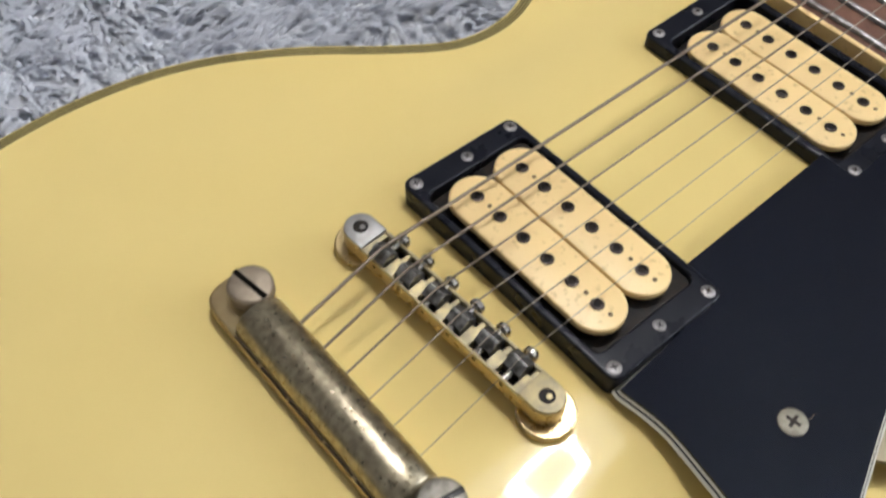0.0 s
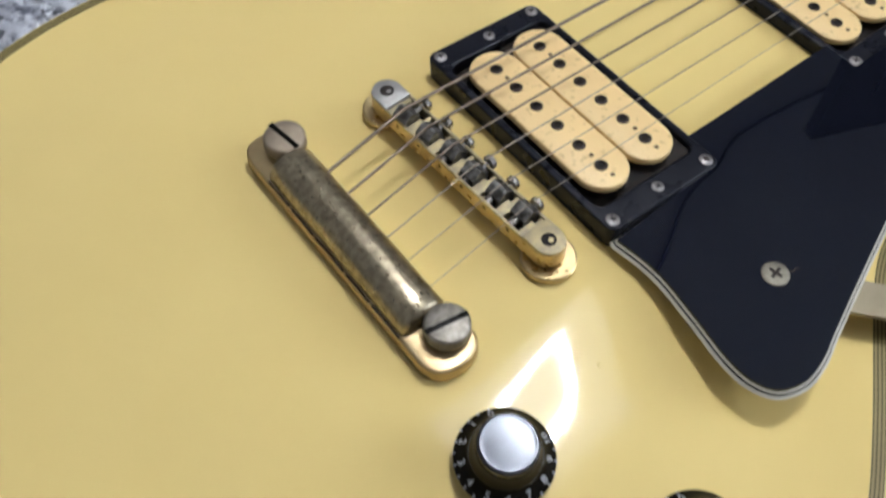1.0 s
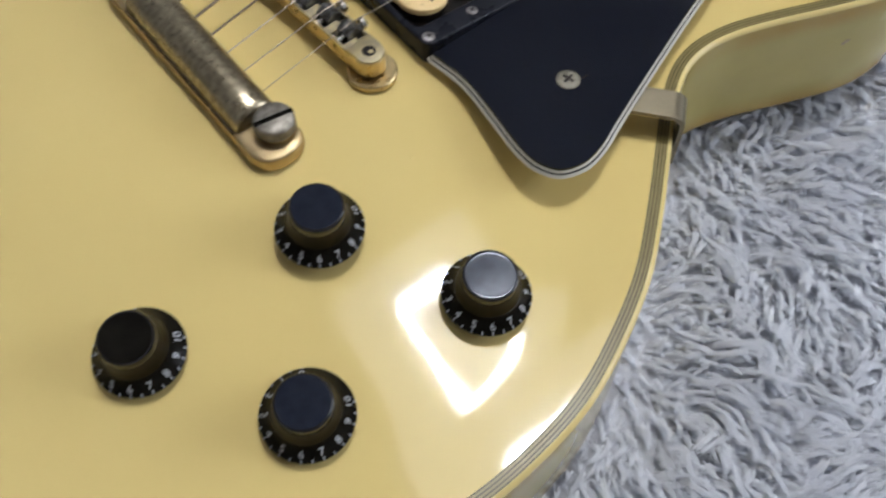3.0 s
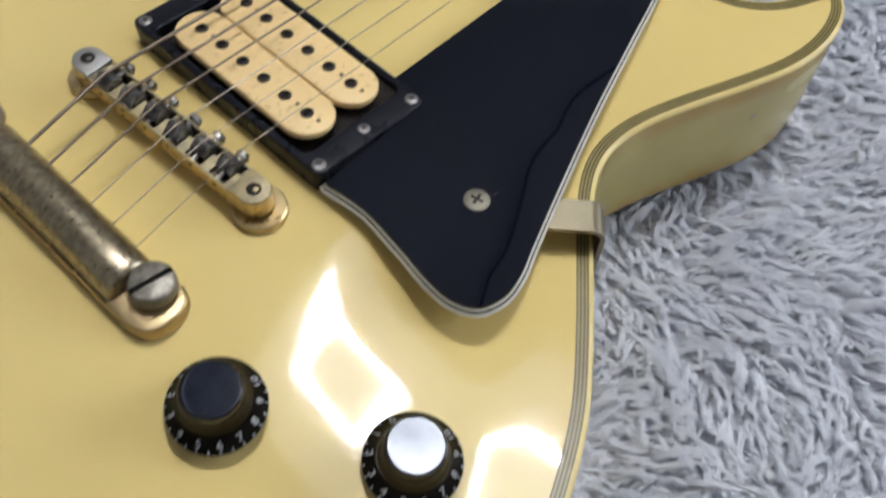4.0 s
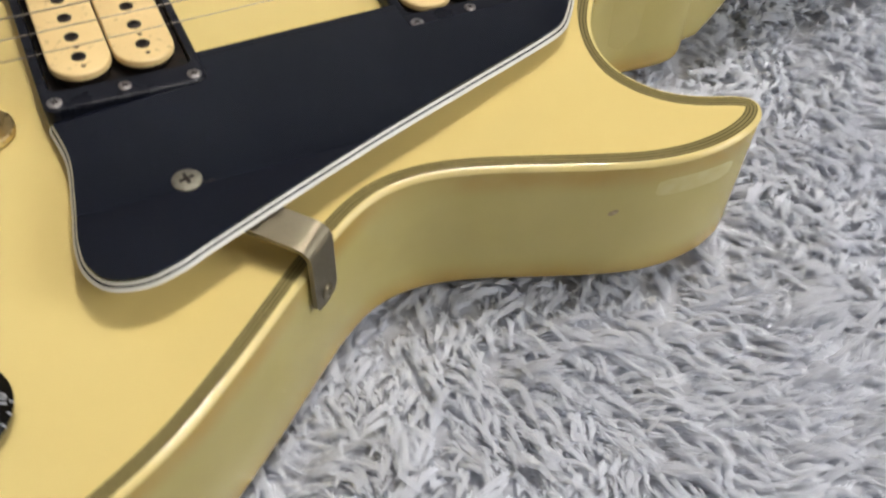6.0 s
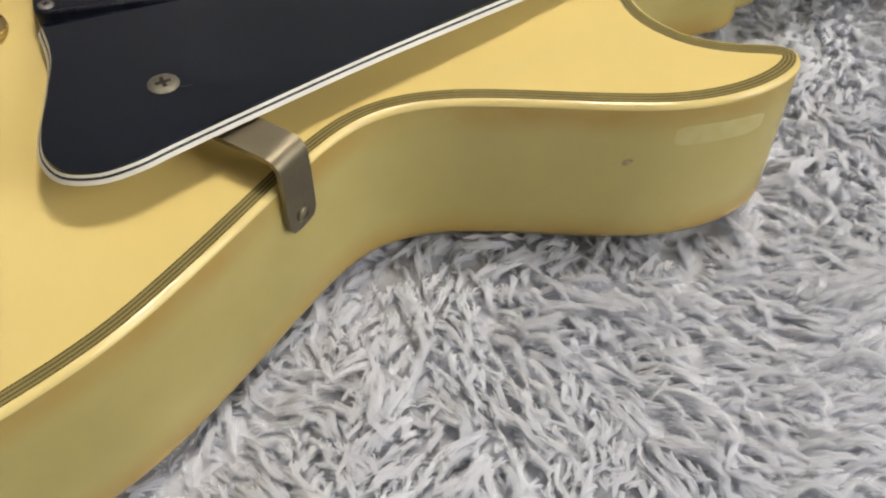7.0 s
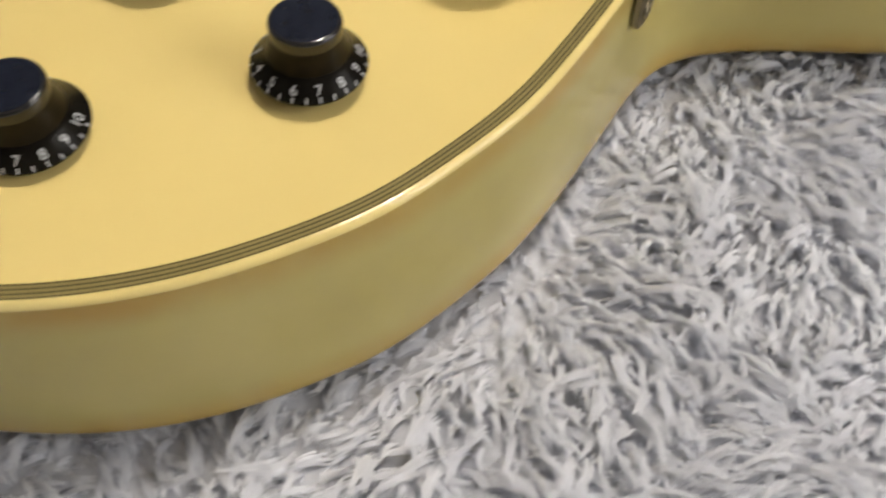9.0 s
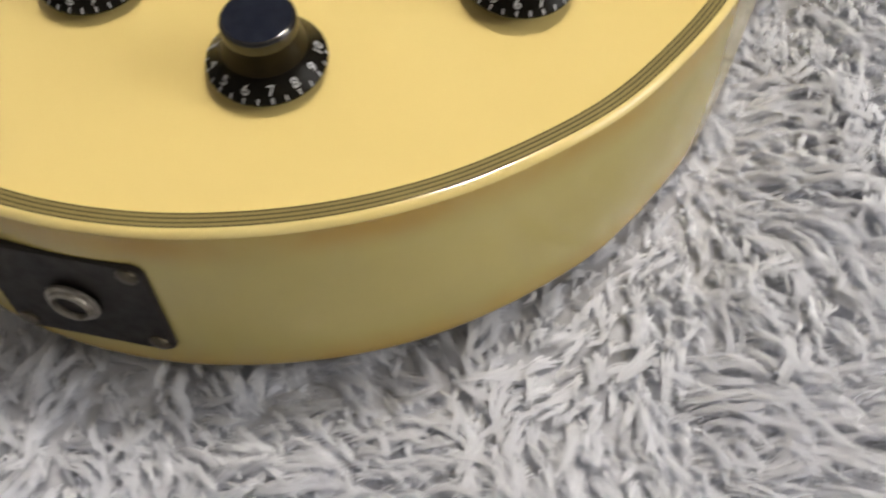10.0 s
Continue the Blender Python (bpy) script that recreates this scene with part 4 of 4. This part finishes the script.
# ---------- rug ----------
def inside(px, py, poly):
    q = np.array(poly)
    xa, ya = q[:, 0], q[:, 1]
    xb, yb = np.roll(xa, -1), np.roll(ya, -1)
    hit_count = np.zeros(len(px), int)
    for a, b, c, d in zip(xa, ya, xb, yb):
        if b == d:
            continue
        cross = (b > py) != (d > py)
        hit_count += cross & (px < (c - a) * (py - b) / (d - b) + a)
    return hit_count % 2 == 1


def smooth_noise(px, py, size, seed):
    """Value noise over the plan, 0 to 1."""
    rng = np.random.RandomState(seed)
    grid = rng.rand(256, 256)
    u, v = px / size + 100, py / size + 100
    i, j = np.floor(u).astype(int), np.floor(v).astype(int)
    fu, fv = u - i, v - j
    fu, fv = fu * fu * (3 - 2 * fu), fv * fv * (3 - 2 * fv)
    g = lambda a, b: grid[a % 256, b % 256]
    return (g(i, j) * (1 - fu) + g(i + 1, j) * fu) * (1 - fv) + (g(i, j + 1) * (1 - fu) + g(i + 1, j + 1) * fu) * fv


FOOT_POLY = inset(OUTLINE, 18.0)[::4]
BODY_POLY = inset(OUTLINE, 0.3)[::3]
EDGE = np.array(OUTLINE[::3])


def rug_height(px, py):
    """How high the pile's root lies, in millimetres: pressed down beside the body."""
    gap = np.full(len(px), 1e9)
    for ex, ey in EDGE:
        gap = np.minimum(gap, np.hypot(px - ex, py - ey))
    return -16.6 + 2.5 * (1 - np.exp(-gap / 12)) + 2.6 * (smooth_noise(px, py, 38, 5) - 0.5)


rug = tagged(new("rug"), "shaggy light grey rug with long curly pile", "rug")
bm = rings([[(x, y, z) for x, y in line] for line, z in ((rounded(-560, 900, -700, 620, 30), -33.5), (rounded(-560, 900, -700, 620, 30), -14.8))], True, True)
part("rug_backing", bm, RUG, rug, "grey woven backing")


def pile(name, x0, x1, y0, y1, step, blades, width, seed, hole=None, tall=1.0, wisps=4):
    """Pointed locks of fine fibres, leaning as the pile was brushed."""
    rng = np.random.RandomState(seed)
    gx, gy = np.meshgrid(np.arange(x0, x1, step), np.arange(y0, y1, step))
    px = gx.ravel() + rng.uniform(-0.5, 0.5, gx.size) * step
    py = gy.ravel() + rng.uniform(-0.5, 0.5, gx.size) * step
    keep = ~inside(px, py, FOOT_POLY)
    if hole:
        keep &= ~((px > hole[0]) & (px < hole[1]) & (py > hole[2]) & (py < hole[3]))
    px, py = px[keep], py[keep]
    n = len(px)
    root = rug_height(px, py)
    flow = -math.pi / 2 + 3.0 * (smooth_noise(px, py, 46, 11) - 0.5) + 1.6 * (smooth_noise(px, py, 17, 12) - 0.5)
    lean_dir = flow + rng.normal(0, 0.25, n)
    # beside the body the locks turn along it or away from it
    gap, away = np.full(n, 1e9), np.zeros(n)
    for ex, ey in EDGE:
        dist = np.hypot(px - ex, py - ey)
        away = np.where(dist < gap, np.arctan2(py - ey, px - ex), away)
        gap = np.minimum(gap, dist)
    turned = away + np.clip((lean_dir - away + math.pi) % (2 * math.pi) - math.pi, -1.15, 1.15)
    lean_dir = np.where((gap < 22) & ~inside(px, py, BODY_POLY), turned, lean_dir)
    length = tall * rng.uniform(10.5, 18.5, n) * (0.76 + 0.48 * smooth_noise(px, py, 17, 13))
    length *= np.where(inside(px, py, BODY_POLY), 1.0, 0.55 + 0.45 * np.clip(gap / 20, 0, 1))
    lean = np.clip(rng.normal(1.16 if tall == 1.0 else 1.0, 0.13, n), 0.3, 1.4)
    curl = rng.normal(0, 0.24, n)
    wave, phase = rng.normal(0, 0.12, n), rng.uniform(0, 6.28, n)
    # each lock parts into a few wisps
    g = np.repeat(np.arange(n), wisps)
    n = len(g)
    oa, orad = rng.uniform(0, 2 * math.pi, n), np.sqrt(rng.uniform(0.05, 1, n)) * 0.55 * step
    px, py, root = px[g] + orad * np.cos(oa), py[g] + orad * np.sin(oa), root[g] + rng.uniform(-0.6, 0.6, n)
    lean_dir, length = lean_dir[g] + rng.normal(0, 0.13, n), length[g] * rng.uniform(0.75, 1.1, n)
    lean, curl = np.clip(lean[g] + rng.normal(0, 0.07, n), 0.3, 1.42), curl[g] + rng.normal(0, 0.1, n)
    wave, phase = wave[g], phase[g]
    step /= math.sqrt(wisps)
    # fibres of each lock
    i = np.repeat(np.arange(n), blades)
    m = len(i)
    spread = rng.uniform(0.32, 0.54, n)[i] * step
    ra, rr = rng.uniform(0, 2 * math.pi, m), np.sqrt(rng.uniform(0, 1, m)) * spread
    bx, by, bz = px[i] + rr * np.cos(ra), py[i] + rr * np.sin(ra), root[i] + rng.uniform(-1, 1, m)
    d = lean_dir[i] + rng.normal(0, 0.03, m)
    ln = length[i] * np.where(rng.rand(m) < 0.2, rng.uniform(0.5, 0.8, m), rng.uniform(0.82, 1.04, m))
    le = np.clip(lean[i] + rng.normal(0, 0.03, m), 0.15, 1.45)
    sway = rng.normal(0, 0.03, m) + curl[i]
    tipx, tipy = px[i] - bx, py[i] - by
    rows = []
    for s, w in ((0.0, 1.0), (0.3, 1.0), (0.57, 0.85), (0.8, 0.52), (1.0, 0.06)):
        ang = d + sway * s + wave[i] * (np.sin(4.0 * s + phase[i]) - np.sin(phase[i]))
        out = ln * (np.sin(le) * s ** 1.25)
        up = ln * (np.cos(le) * s * (1 - 0.3 * s) + 0.52 * s * (1 - 0.85 * s))
        pull = 0.96 * s
        cx = bx + pull * tipx + out * np.cos(ang)
        cy = by + pull * tipy + out * np.sin(ang)
        half = width * w * 0.5
        rows.append((cx - half * np.sin(ang), cy + half * np.cos(ang), bz + up, cx + half * np.sin(ang), cy - half * np.cos(ang), bz + up + 0.3 * half))
    co = np.stack([np.stack([np.stack(r[:3], 1), np.stack(r[3:], 1)], 1) for r in rows], 1)
    # under the body the pile is pressed flat; fibres that would pierce its side are left out
    flat = co.reshape(-1, 3)
    under = inside(flat[:, 0], flat[:, 1], BODY_POLY)
    pierce = (under & (flat[:, 2] > BACK + 2.5)).reshape(m, -1).any(1)
    flat[:, 2] = np.where(under, np.minimum(flat[:, 2], BACK - 0.4), flat[:, 2])
    start_under = under.reshape(m, -1)[:, 0]
    co = flat.reshape(co.shape)[~(pierce & ~start_under)]
    m = len(co)
    base = np.arange(m)[:, None, None] * 10
    quad = np.array([[2 * k, 2 * k + 1, 2 * k + 3, 2 * k + 2] for k in range(4)])[None]
    faces = (base + quad).reshape(-1, 4)
    me = bpy.data.meshes.new(name)
    me.vertices.add(m * 10)
    me.vertices.foreach_set("co", (co.reshape(-1) * MM))
    me.loops.add(faces.size)
    me.loops.foreach_set("vertex_index", faces.ravel().astype(np.int32))
    me.polygons.add(len(faces))
    me.polygons.foreach_set("loop_start", np.arange(0, faces.size, 4, dtype=np.int32))
    me.polygons.foreach_set("use_smooth", np.ones(len(faces), bool))
    me.update(calc_edges=True)
    me.materials.append(PILE)
    ob = tagged(new(name, me), "long curly grey pile", kind="stuff")
    ob.parent = rug
    return ob


NEAR = (-215, 420, -345, -60)
pile("shag", *NEAR, 7.0, 24, 0.34, 3, None, 1.0, 2)
pile("shag", *NEAR, 4.4, 10, 0.6, 7, None, 0.6, 1)
pile("shag", -150, 160, 70, 330, 8.4, 11, 0.55, 4)
pile("shag", -150, 160, 70, 330, 5.0, 8, 1.0, 8, None, 0.6, 1)
pile("shag", -560, 900, -700, 620, 13.0, 8, 2.2, 5, (-215, 420, -345, 330), 1.0, 1)
pile("shag", 160, 420, -60, 330, 7.4, 20, 0.42, 6, None, 1.0, 2)
pile("shag", 160, 420, -60, 330, 4.8, 9, 0.8, 9, None, 0.6, 1)


def lint(x, y, z):
    """A small tangle of pale fibres, a whitish tuft of the pile."""
    rng = random.Random(8)
    threads = []
    for k in range(16):
        a, r, h = rng.uniform(0, 6.28), rng.uniform(0.8, 2.6), rng.uniform(0, 1.8)
        line = [(x + r * math.cos(a + s * 1.1) * (0.3 + s), y + r * 0.7 * math.sin(a + s * 1.1) * (0.3 + s), z + h * math.sin(3.0 * s)) for s in (0, 0.25, 0.5, 0.75, 1.0)]
        threads.append(tube(line, 0.17, 4))
    return tagged(part("lint", joined(*threads), PALE_TUFT, None), "small pale tuft of fibres on the rug", "lint")


lint(177.0, -132.8, -3.5)
